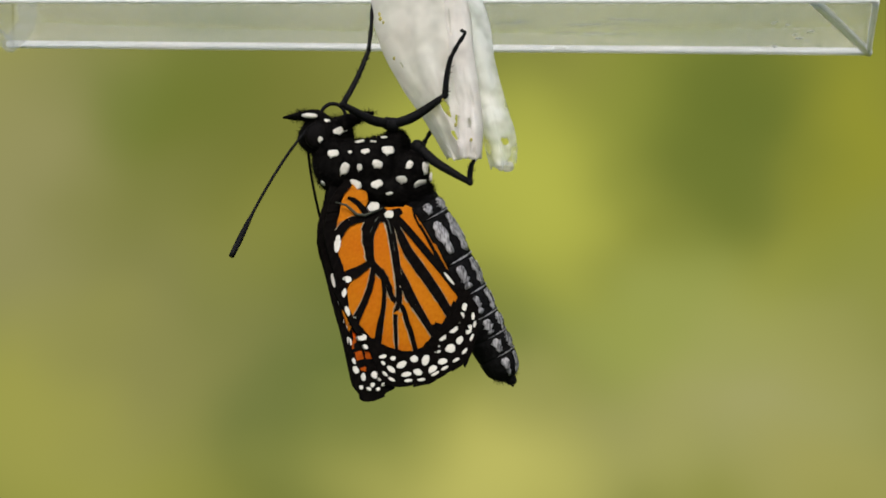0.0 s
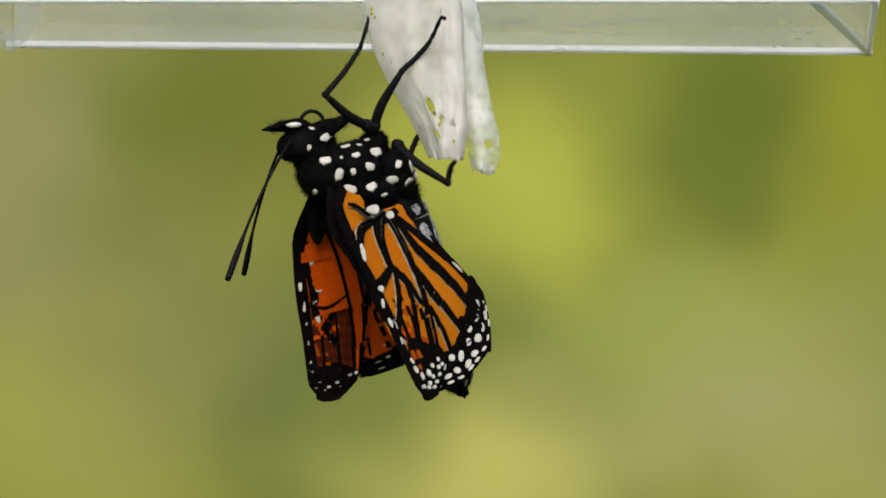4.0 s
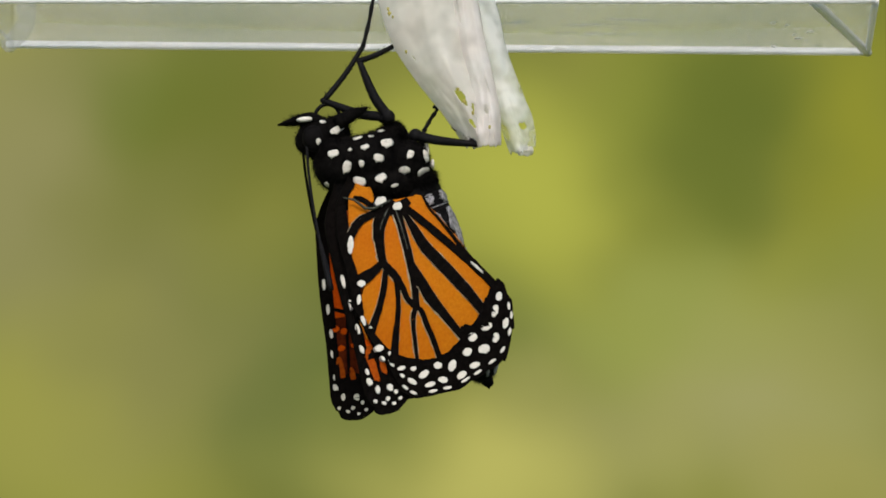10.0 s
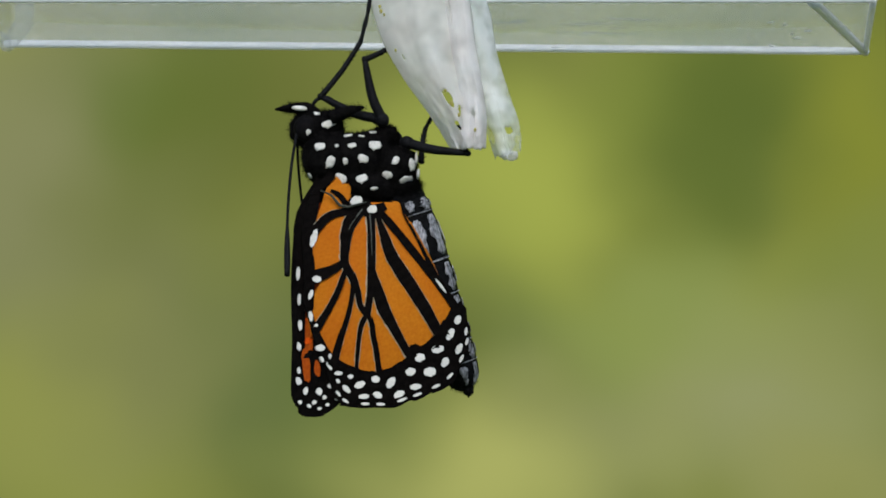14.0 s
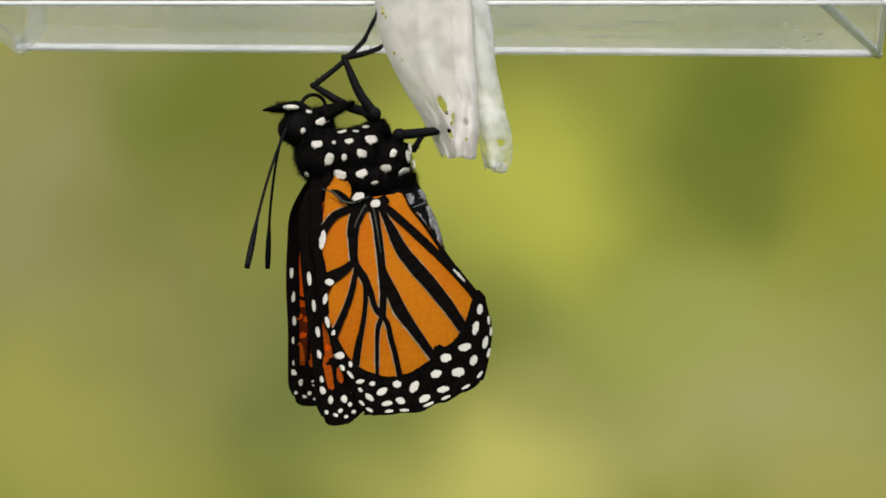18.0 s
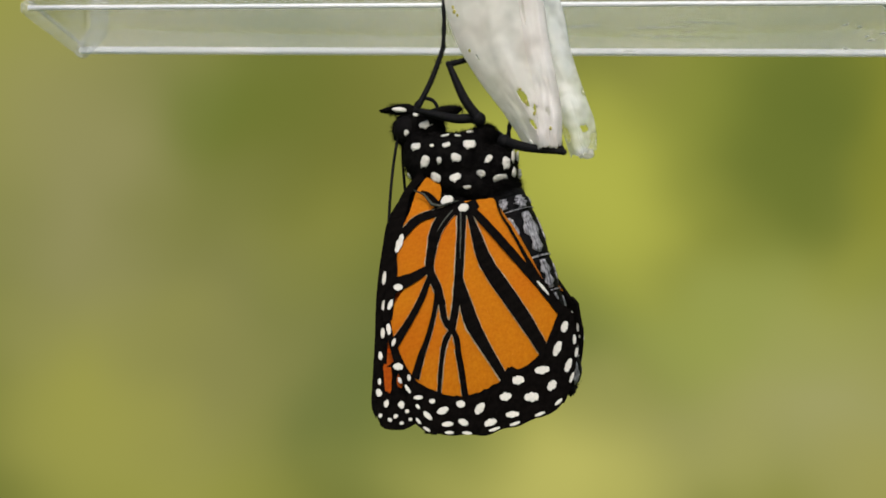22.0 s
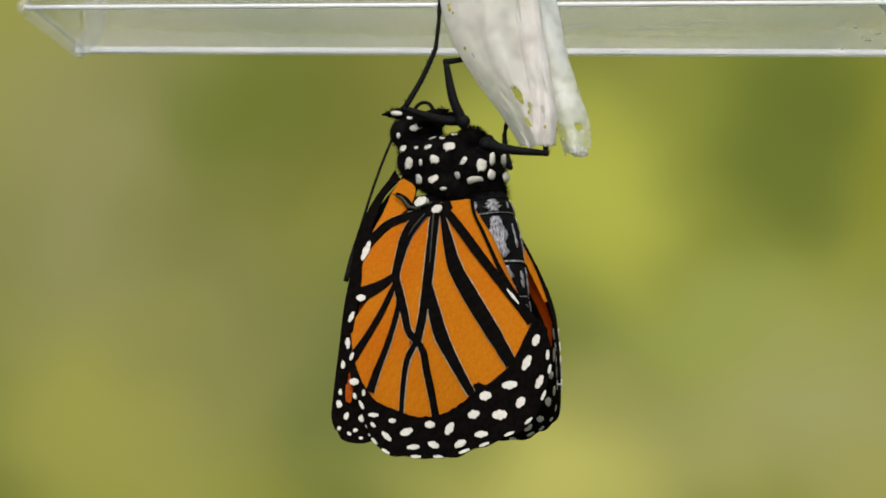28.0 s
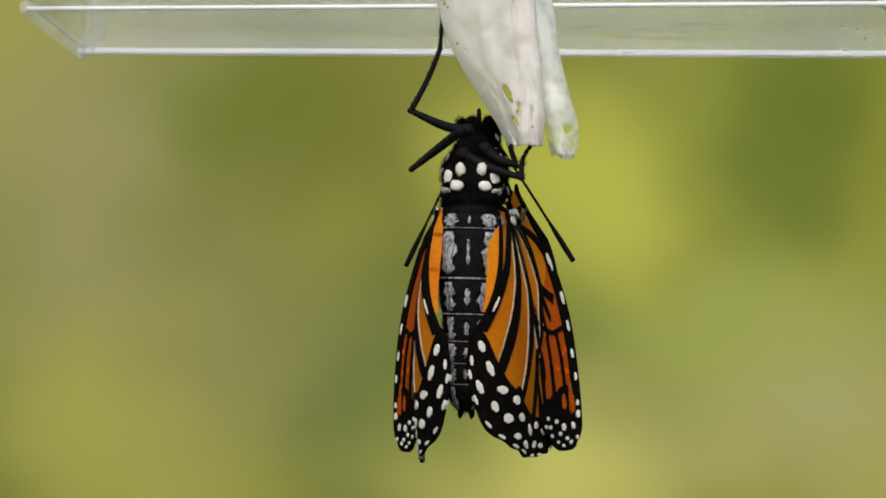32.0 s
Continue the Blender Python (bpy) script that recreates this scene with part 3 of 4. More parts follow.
def plate(name, rows, lo, hi, mats, wing, side, label=""):
    """A thin plate from rows of (u, v), lo to hi being its inner and outer face."""
    cu = sum(p[0] for r in rows for p in r) / sum(len(r) for r in rows)
    cv = sum(p[1] for r in rows for p in r) / sum(len(r) for r in rows)
    bm = bmesh.new()
    flat = [[place(u, v, cu, cv) + (v - cv,) for u, v in r] for r in rows]
    lay = [[[bm.verts.new((x * K, side * (y + w) * K, z * K)) for x, y, z in r] for r in flat] for w in (hi, lo)]
    n, m = len(rows), len(rows[0])
    for k, g in enumerate(lay):
        for i in range(n - 1):
            for j in range(m - 1):
                q = (g[i][j], g[i][j + 1], g[i + 1][j + 1], g[i + 1][j])
                f = bm.faces.new(q if k == 0 else q[::-1])
                f.material_index = k if len(mats) > 1 else 0
    a, b = lay
    ring = [(0, j) for j in range(m)] + [(i, m - 1) for i in range(1, n)] + [(n - 1, j) for j in range(m - 2, -1, -1)] + [(i, 0) for i in range(n - 2, 0, -1)]
    for (i, j), (k, l) in zip(ring, ring[1:] + ring[:1]):
        bm.faces.new((a[i][j], b[i][j], b[k][l], a[k][l]))
    bmesh.ops.recalc_face_normals(bm, faces=bm.faces[:])
    crisp(bm)
    ob = part(name, bm, mats, wing, label)
    AXIS[ob] = (rows[0][m // 2], rows[-1][m // 2])
    PLATES.append((ob, cu, cv, side, wing.name.startswith("fore")))
    return ob


def chip(u, v, ru, rv, lean, wing, side, hi=5.4, mat=None, name="white_spot"):
    """A small rough-edged patch of scales, showing on both faces."""
    bm = bmesh.new()
    rnd = random.Random(int(u * 7 + v * 13))
    n = 14
    pts = []
    c, s = math.cos(radians(lean)), math.sin(radians(lean))
    for j in range(n):
        q = 2 * math.pi * j / n
        k = 1 + rnd.uniform(-0.13, 0.13)
        x, y = ru * k * math.cos(q), rv * k * math.sin(q)
        pts.append((x * c - y * s, x * s + y * c))
    top = [bm.verts.new((x * K, side * hi * K, y * K)) for x, y in pts]
    low = [bm.verts.new((x * K, side * -3.4 * K, y * K)) for x, y in pts]
    bm.faces.new(top), bm.faces.new(low[::-1])
    for j in range(n):
        bm.faces.new((top[j], low[j], low[(j + 1) % n], top[(j + 1) % n]))
    bmesh.ops.recalc_face_normals(bm, faces=bm.faces[:])
    ob = part(name, bm, mat or M_WHITE, wing, smooth_faces=False)
    PLATES.append((ob, u, v, side, wing.name.startswith("fore")))
    return ob


def spot(x, y, ru, rv, lean, wing, side, hi=5.4, mat=None, name="white_spot"):
    """A spot of the wing in patches that draw apart as the wing fills."""
    u, v = along(x, y)
    if rv > ru:
        ru, rv, lean = rv, ru, lean + 90
    c, s = math.cos(radians(lean)), math.sin(radians(lean))
    for k, e in ((-1, 0), (0, -0.22), (0, 0.22), (1, 0)):
        d, g = k * 0.52 * ru, e * rv
        chip(u + d * c - g * s, v + d * s + g * c, ru * (0.40 if k else 0.48), rv * 0.58, lean, wing, side, hi + 0.08 * k + 0.1 * (e > 0), mat, name)


FORE_BASE = (-83, 47)    # the forewing's hinge from the hindwing's


def line2(pts, n):
    return [(p.x, p.y) for p in curve3([(x, y, 0) for x, y in pts], n)]


def vein(pts, widths, wing, side, cuts=6, edged=(0, 0), mat=None, lift=0.0):
    """A black vein in lengths that overlap, each of three strips that draw apart; edged: the width of a pale line along either side."""
    n = cuts * 4
    c = line2(uv(pts), n)
    wide = line2([(i, w) for i, w in enumerate(widths)], n)
    for s in range(cuts):
        i0, i1 = max(0, 4 * s - 1), min(n, 4 * s + 5)
        jobs = [("vein", f, -3.0, 4.2 + 0.2 * (s % 3) + 0.08 * k + lift, mat or M_BLACK, 0.0) for k, f in enumerate(((-1.0, -0.25), (-0.42, 0.42), (0.25, 1.0)))]
        jobs += [("pale_edging", (0.3 * h, h), -0.6, 3.0 + 0.2 * (s % 3), M_EDGE, edged[h > 0]) for h in (-1, 1) if edged[h > 0]]
        for name, (f0, f1), lo, hi, scales, more in jobs:
            rows = []
            for i in range(i0, i1 + 1):
                a, b = c[max(0, i - 1)], c[min(n, i + 1)]
                d = math.hypot(b[0] - a[0], b[1] - a[1]) or 1
                nx, ny = -(b[1] - a[1]) / d, (b[0] - a[0]) / d
                w = wide[i][1] * 0.46 * (1 + 0.10 * noise.noise(Vector((i * 0.7, pts[0][0], pts[0][1]))))
                e = more * max(0.2, 1 + 1.4 * noise.noise(Vector((i * 0.9, pts[0][1], 5 + f1)))) * f1
                rows.append([(c[i][0] + nx * k, c[i][1] + ny * k) for k in (w * f0, (w * f0 + w * f1 + e) / 2, w * f1 + e)])
            plate(name, rows, lo, hi, [scales], wing, side)


def cell(left, right, wing, side, mats, cuts=7, z=0.0, strips=3):
    """An orange cell between two veins, in pieces that overlap along and across it."""
    n = cuts * 4
    a, b = line2(uv(left), n), line2(uv(right), n)
    for s in range(cuts):
        i0, i1 = max(0, 4 * s - 1), min(n, 4 * s + 5)
        for q in range(strips):
            f0, f1 = max(0.0, (q - 0.22) / strips), min(1.0, (q + 1.22) / strips)
            rows = []
            for i in range(i0, i1 + 1):
                rows.append([(a[i][0] + (b[i][0] - a[i][0]) * (f0 + (f1 - f0) * j / 3), a[i][1] + (b[i][1] - a[i][1]) * (f0 + (f1 - f0) * j / 3)) for j in range(4)])
            h = 0.05 * (s % 2) + 0.1 * q + z
            plate("orange_cell", rows, -1.2 - h, 0.6 + h, mats, wing, side, "orange wing cell")


def band(inner, outer, wing, side, cuts, hi=3.2, strips=3, wavy=1.5, ragged=3.5):
    """The black margin between two lines, in pieces that overlap along and across it."""
    n = cuts * 6
    a, b = line2(uv(inner), n), line2(uv(outer), n)
    for s in range(cuts):
        i0, i1 = max(0, 6 * s - 1), min(n, 6 * s + 7)
        for q in range(strips):
            f0, f1 = max(0.0, q / strips - 0.1), min(1.0, (q + 1) / strips + 0.1)
            rows = []
            for i in range(i0, i1 + 1):
                k = ragged * (noise.noise(Vector((i * 0.9, inner[0][0] * 0.1, 0))) + 0.5 * noise.noise(Vector((i * 2.3, inner[0][1] * 0.1, 4))))
                wave = wavy * math.sin(i * 0.75) if q == strips - 1 else 0.0
                row = []
                for j in range(4):
                    f = f0 + (f1 - f0) * j / 3
                    x, y = a[i][0] + (b[i][0] - a[i][0]) * f, a[i][1] + (b[i][1] - a[i][1]) * f
                    if f == 0:
                        y += k
                    if f == 1:
                        r = math.hypot(x, y) or 1
                        x, y = x - x / r * wave, y - y / r * wave
                    row.append((x, y))
                rows.append(row)
            plate("margin", rows, -2.4, hi + 0.1 * (s % 2) + 0.12 * q, [M_BLACK], wing, side, "black wing margin")


def hindwing(side):
    wing = new("hindwing")
    wing.parent = fly
    tagged(wing, "orange hindwing with black veins and white-spotted black margin")
    two = [M_ORANGE, M_DEEP]
    stem = [(789, 376), (788, 430), (786, 500), (780, 570), (771, 614)]
    v1 = [(806, 372), (850, 420), (890, 467), (930, 516), (978, 580)]
    v2 = [(800, 374), (811, 405), (820, 432), (839, 482), (877, 540), (916, 600), (948, 656)]
    v3 = [(786, 505), (795, 533), (804, 562), (818, 602), (840, 642), (880, 708)]
    v4 = [(772, 612), (785, 636), (791, 665), (800, 700), (810, 750)]
    v5 = [(772, 612), (754, 642), (746, 682), (740, 752)]
    dv = [(764, 376), (738, 416), (727, 458), (722, 494), (731, 524), (743, 560), (753, 594), (771, 614)]
    v6 = [(729, 520), (731, 545), (724, 580), (711, 622), (694, 664), (680, 704)]
    v7 = [(722, 506), (711, 532), (697, 562), (675, 600), (646, 644)]
    v8 = [(720, 492), (692, 511), (650, 530)]
    hum = [(778, 374), (738, 383), (702, 395), (676, 418), (652, 446)]
    belly = [(850, 356), (866, 385), (884, 415), (903, 450), (925, 492), (950, 535), (984, 582)]
    cell([(796, 360), (830, 396), (870, 442), (920, 502), (978, 580)], belly, wing, side, two, 7, strips=2)
    cell(v2, [(812, 362), (830, 390), (850, 420), (875, 448), (900, 480), (930, 516), (978, 580)], wing, side, two)
    cell([(790, 378), (788, 440), (787, 508), (803, 562), (818, 602), (840, 642), (884, 712)], v2, wing, side, two)
    cell([(788, 520), (778, 590), (785, 636), (800, 700), (812, 756)], [(788, 506), (804, 562), (818, 602), (840, 642), (888, 720)], wing, side, two, 5)
    cell([(772, 606), (754, 642), (746, 682), (740, 758)], [(774, 606), (785, 636), (800, 700), (812, 758)], wing, side, two, 4)
    cell(dv, [(786, 376), (788, 400), (788, 440), (787, 480), (786, 510), (782, 550), (777, 590), (771, 614)], wing, side, two)
    cell([(730, 522), (724, 580), (711, 622), (694, 664), (676, 718)], [(732, 522), (744, 562), (754, 594), (753, 640), (740, 754)], wing, side, two, 6)
    cell([(720, 506), (697, 562), (675, 600), (644, 656)], [(728, 508), (731, 545), (711, 622), (676, 708)], wing, side, two, 5)
    cell([(716, 494), (690, 511), (660, 552), (634, 594)], [(724, 500), (711, 532), (690, 575), (640, 650)], wing, side, two, 5)
    cell([(742, 386), (702, 396), (676, 424), (656, 470), (650, 520)], [(756, 388), (735, 430), (726, 462), (720, 492), (680, 520)], wing, side, two, 5)
    cell([(708, 316), (693, 342), (682, 380), (666, 418)], [(716, 312), (738, 326), (741, 344), (728, 370), (676, 416)], wing, side, two, 3)
    for p, w, cuts, edged in ((stem, (20, 20, 20, 17, 18), 6, (2.2, 1.0)), (v1, (15, 17, 17, 16, 18), 6, (0, 0)), (v2, (9, 14, 20, 27, 29, 27, 22), 7, (0.9, 1.1)), (v3, (14, 19, 24, 27, 22, 15), 6, (2.0, 0.8)),
                              (v4, (11, 13, 14, 14, 14), 4, (1.4, 0)), (v5, (11, 12, 10, 9), 4, (1.4, 1.6)), (dv, (30, 25, 19, 16, 17, 15, 14, 14), 10, (1.6, 0.6)), (v6, (9, 10, 11, 12, 14, 17), 5, (0, 0.9)),
                              (v7, (9, 11, 12, 13, 17), 5, (0.6, 0)), (v8, (12, 20, 30), 3, (0, 0)), (hum, (16, 17, 18, 18, 21), 5, (1.0, 0))):
        vein(p, w, wing, side, cuts, edged)
    vein([(704, 341), (714, 345), (726, 354), (738, 370)], (7, 10, 12, 14), wing, side, 2)
    vein([(758, 372), (790, 376), (818, 364)], (16, 26, 18), wing, side, 2)
    vein([(858, 360), (866, 385), (884, 415), (903, 450), (925, 492), (952, 537), (984, 582)], (4, 4, 5, 6, 9, 12, 12), wing, side, 6)
    vein([(786, 380), (787, 420), (788, 470)], (3, 2.5, 1.5), wing, side, 2, mat=M_VEIN, lift=0.8)
    vein([(768, 380), (750, 402), (741, 418)], (2.6, 2, 1.4), wing, side, 1, mat=M_VEIN, lift=0.8)
    spot(946, 535, 18, 3.2, -48, wing, side, 6.2, M_WHITE, "pale_streak")
    # the fold along the belly, that hugs the abdomen
    edge = line2(uv(belly), 24)
    for s in range(3):
        i0, i1 = max(0, 7 * s - 1), 7 * s + 7
        cu, cv = edge[(i0 + i1) // 2]
        bm = bmesh.new()
        for mat, thick in ((0, 0.0), (1, -1.6)):
            rows = []
            for i in range(i0, i1 + 1):
                deep = 4 + 17 * math.sin(math.pi * min(1.0, 1.02 * i / 24)) ** 0.8
                x, w = place(*edge[i], cu, cv)
                c = surf(cu, cv)[2]
                row = []
                for q in range(-1, 6):
                    a = q / 5
                    dx, dw = (-6, 0) if q < 0 else (0.35 * deep * math.sin(math.pi * 0.6 * a), -deep * a ** 1.3)
                    dx, dw = dx + thick, dw + thick * a + 0.3
                    row.append(bm.verts.new(((x + dx * math.cos(c) - dw * math.sin(c)) * K, side * (w + dx * math.sin(c) + dw * math.cos(c)) * K, (edge[i][1] - cv) * K)))
                rows.append(row)
            for r, q in zip(rows, rows[1:]):
                for k in range(6):
                    bm.faces.new((r[k], r[k + 1], q[k + 1], q[k])).material_index = mat
        bmesh.ops.recalc_face_normals(bm, faces=bm.faces[:])
        crisp(bm)
        PLATES.append((part("belly_fold", bm, [M_ORANGE, M_ORANGE], wing, "orange fold of the wing beside the abdomen"), cu, cv, side, False))
    for x, y, r in ((758, 358, 13), (793, 373, 11)):
        spot(x, y, r, r * 0.85, 20, wing, side, 8)
    # margin
    inner = [(640, 590), (652, 655), (684, 714), (738, 740), (778, 749), (812, 746), (838, 738), (874, 714), (886, 690), (910, 690), (940, 664), (956, 636), (974, 594), (988, 574)]
    outer = [(626, 580), (640, 660), (664, 742), (690, 798), (716, 816), (750, 821), (800, 822), (845, 820), (882, 807), (918, 794), (962, 772), (990, 735), (1006, 650), (1000, 590)]
    band(inner, outer, wing, side, 12)
    band([(708, 313), (680, 346), (672, 384), (664, 424), (656, 470), (656, 512), (645, 596)], [(698, 296), (664, 346), (648, 390), (638, 432), (637, 490), (634, 540), (627, 600)], wing, side, 12, 3.2, 2, 0.0, 1.5)
    # spots of the margin: two staggered rows, dashes on the fringe, and the leading edge
    rows = ((687, 746, 10, 5, 0), (724, 756, 7, 5, 0), (752, 776, 13, 8, 20), (799, 763, 10, 8, 0), (838, 770, 9, 13, -35), (884, 745, 11, 9, 15), (905, 712, 11, 10, 10), (945, 692, 14, 9, 10), (971, 652, 8, 15, -25), (984, 612, 8, 11, -20),
            (712, 784, 12, 6, -40), (765, 803, 13, 6, 5), (806, 799, 11, 7, -15), (858, 797, 12, 8, 25), (897, 780, 12, 7, 10), (929, 745, 13, 11, 10), (962, 722, 9, 11, -35), (990, 685, 7, 14, -25), (1001, 637, 4, 9, 0), (686, 764, 6, 4, -40))
    for x, y, rx, ry, lean in rows:
        spot(x, y, rx, ry, lean, wing, side)
    for x, y, rx, lean in ((688, 793, 8, -45), (710, 811, 9, -30), (770, 820, 11, 0), (815, 820, 10, 0), (866, 810, 11, 22), (902, 798, 10, 22), (944, 778, 10, 25), (974, 754, 9, 45), (996, 708, 10, 68), (1004, 662, 9, 80)):
        spot(x, y, rx, 3.4, lean, wing, side)
    for x, y, rx, ry, lean in ((661, 446, 7, 20, -15), (658, 533, 9, 8, 0), (642, 568, 5, 11, -20), (637, 616, 5, 11, 5), (645, 640, 4, 8, -20), (650, 686, 9, 8, 0), (668, 706, 4, 6, 0), (651, 712, 4, 6, 20), (664, 728, 4, 9, 30)):
        spot(x, y, rx, ry, lean, wing, side)
    bm = bmesh.new()
    tube(bm, [((x - 795) * K, side * 8 * K, (372 - y) * K) for x, y in ((704, 343), (722, 350), (738, 368), (752, 371), (784, 361))], [1.0 * K, 2.0 * K, 2.9 * K, 2.4 * K, 1.2 * K], 8)
    PLATES.append((part("humeral_vein", bm, M_VEIN, wing, "grey-green forked vein at the wing base"), 0, 0, side, False))
    bm = bmesh.new()
    blob(bm, Vector((-40 * K, -side * 26 * K, 10 * K)), (48 * K, 14 * K, 24 * K))
    part("wing_root", bm, M_BODY, wing, "black wing root")
    return wing


def forewing(side):
    wing = new("forewing")
    wing.parent = fly
    tagged(wing, "dark-edged orange forewing, partly crumpled, behind the hindwing")
    two = [M_ORANGE, M_DEEP]
    rust = [M_RUST, M_DEEP]
    outer_half = [M_RUST, M_UMBER]
    costa = [(708, 300), (656, 368), (632, 440), (615, 525), (604, 620), (593, 700), (588, 745), (594, 770)]
    r1 = [(718, 322), (672, 392), (650, 460), (634, 555), (612, 700)]
    m1 = [(664, 568), (652, 620), (640, 690)]
    cu = [(698, 566), (690, 620), (676, 700)]
    cb = [(724, 350), (735, 480), (728, 620), (708, 722)]
    an = [(728, 350), (768, 470), (762, 600), (722, 730)]
    cell([(718, 326), (672, 392), (650, 460), (634, 570)], [(728, 340), (736, 400), (738, 470), (730, 572)], wing, side, rust, 4, -0.2)
    cell([(634, 562), (626, 620), (612, 700)], m1, wing, side, outer_half, 2, -0.2, 2)
    cell(m1, cu, wing, side, outer_half, 2, -0.2, 2)
    cell(cu, [(732, 566), (726, 630), (708, 722)], wing, side, outer_half, 2, -0.2, 2)
    cell(cb, an, wing, side, two, 4, -0.2, 2)
    for p, w, n in ((r1, (8, 9, 9, 10, 12), 4), (m1, (5, 6, 7), 2), (cu, (5, 6, 8), 2), (cb, (7, 8, 8, 9), 4), (an, (5, 6, 7, 8), 4)):
        vein(p, w, wing, side, n)
    vein([(640, 556), (672, 570), (700, 568), (732, 556)], (8, 8, 8, 8), wing, side, 2)
    band(r1 + [(602, 720)], costa, wing, side, 14, 2.6, 2, 0.0, 1.5)
    inner = [(602, 690), (640, 668), (680, 690), (724, 712)]
    outer = [(590, 752), (606, 784), (640, 794), (690, 772), (726, 744)]
    band(inner, outer, wing, side, 4, 2.6, 2)
    for x, y, ru, rv, lean in ((631, 498, 4, 13, -10), (626, 553, 4, 11, -10), (620, 606, 4, 10, -5), (612, 650, 4, 8, 0), (603, 722, 7, 10, 10), (616, 744, 6, 9, -15),
                               (606, 700, 4, 8, 0), (645, 748, 8, 9, 0), (632, 770, 6, 5, 30), (655, 762, 5, 5, 0), (620, 776, 6, 4, -35), (670, 740, 6, 6, 0), (690, 752, 6, 5, 0), (602, 766, 5, 5, 0), (700, 736, 5, 5, 0), (642, 784, 5, 4, 0), (660, 778, 5, 4, 10), (682, 768, 5, 4, 20), (706, 752, 5, 4, 30)):
        small = 0.7 if y > 690 else 0.9
        chip(*along(x, y), ru * small, rv * small, lean, wing, side, 5.5)
    for x, y in ((632, 598), (648, 606), (634, 640), (664, 638), (686, 628)):
        chip(*along(x, y), 7, 5.5, 20, wing, side, 1.4, M_DEEP, "orange_dot")
    for x, y, ru, rv in ((623, 690, 7, 30), (646, 700, 5, 14)):
        chip(*along(x, y), ru, rv, 0, wing, side, 4.6, M_RUST, "rusty_patch")
    bm = bmesh.new()
    blob(bm, Vector((-82 * K, -side * 8 * K, 34 * K)), (17 * K, 7 * K, 56 * K), pose(0, 0, 0, 0, 14, 0), rough=0.1)
    part("wing_root", bm, M_BODY, wing, "black wing root")
    return wing


WINGS = []
for side in (-1, 1):
    WINGS.append((side, hindwing(side), forewing(side)))


for co in SPACE.values():
    co.object = WINGS[0][1]


# ---- legs and antennae ----
LENGTHS = [(108, 205), (110, 112), (62, 100), (112, 72)]      # thigh, and shin with foot


def leg(femur, tibia, label):
    bm = bmesh.new()
    blob(bm, P(0, 0), (12 * K, 12 * K, 13 * K), rings=8, sides=12)
    tube(bm, curve3([P(0, 0), P(6, femur * 0.4), P(0, femur)], 10), [(8.6 + 1.5 * math.sin(math.pi * i / 10) - 0.36 * i) * K for i in range(11)], 12)
    blob(bm, P(0, femur), (5.8 * K, 5.8 * K, 7 * K), rings=8, sides=10)
    thigh = part("femur", bm, M_LEG, fly, label)
    bm = bmesh.new()
    mid = tibia * 0.58
    bend = tibia * 0.1
    axis = curve3([P(0, 0), P(-bend * 0.65, mid / 2), P(-bend, mid)], 12)
    tube(bm, axis, [(5.4 - 0.1 * i) * K for i in range(13)], 10)
    rnd = random.Random(2)
    for i in range(26):
        p = axis[1 + i * 10 // 25]
        q = rnd.uniform(0, 6.3)
        out = Vector((math.cos(q), math.sin(q), 0))
        tube(bm, [p + out * 4 * K, p + out * 8 * K + Vector((0, 0, 6 * K))], [0.7 * K, 0.2 * K], 4)
    shin = part("tibia", bm, M_LEG, fly, label)
    bm = bmesh.new()
    pts = curve3([P(-bend, mid - 2), P(-bend * 0.55, (mid + tibia) / 2), P(0, tibia), P(-8, tibia + 4)], 20)
    tube(bm, pts, [(4.0 + 0.6 * math.cos(i * 1.3) - 0.05 * i) * K for i in range(21)], 8)
    part("tarsus", bm, M_LEG, shin, "thin jointed black foot")
    return thigh, shin


LEGS = [leg(a, c, "thin black walking leg") for a, c in LENGTHS]


def antenna(side):
    bm = bmesh.new()
    pts = curve3([P(0, 0), P(6, 88), P(4, 190), P(-6, 306)], 30)
    tube(bm, pts, [(2.6 if i < 23 else 2.6 + 3.0 * math.sin((i - 22) / 9 * 2.6)) * K for i in range(31)], 8)
    return part("antenna", bm, M_LEG, fly, "thin black clubbed antenna")


ANTENNAE = [antenna(-1), antenna(1)]


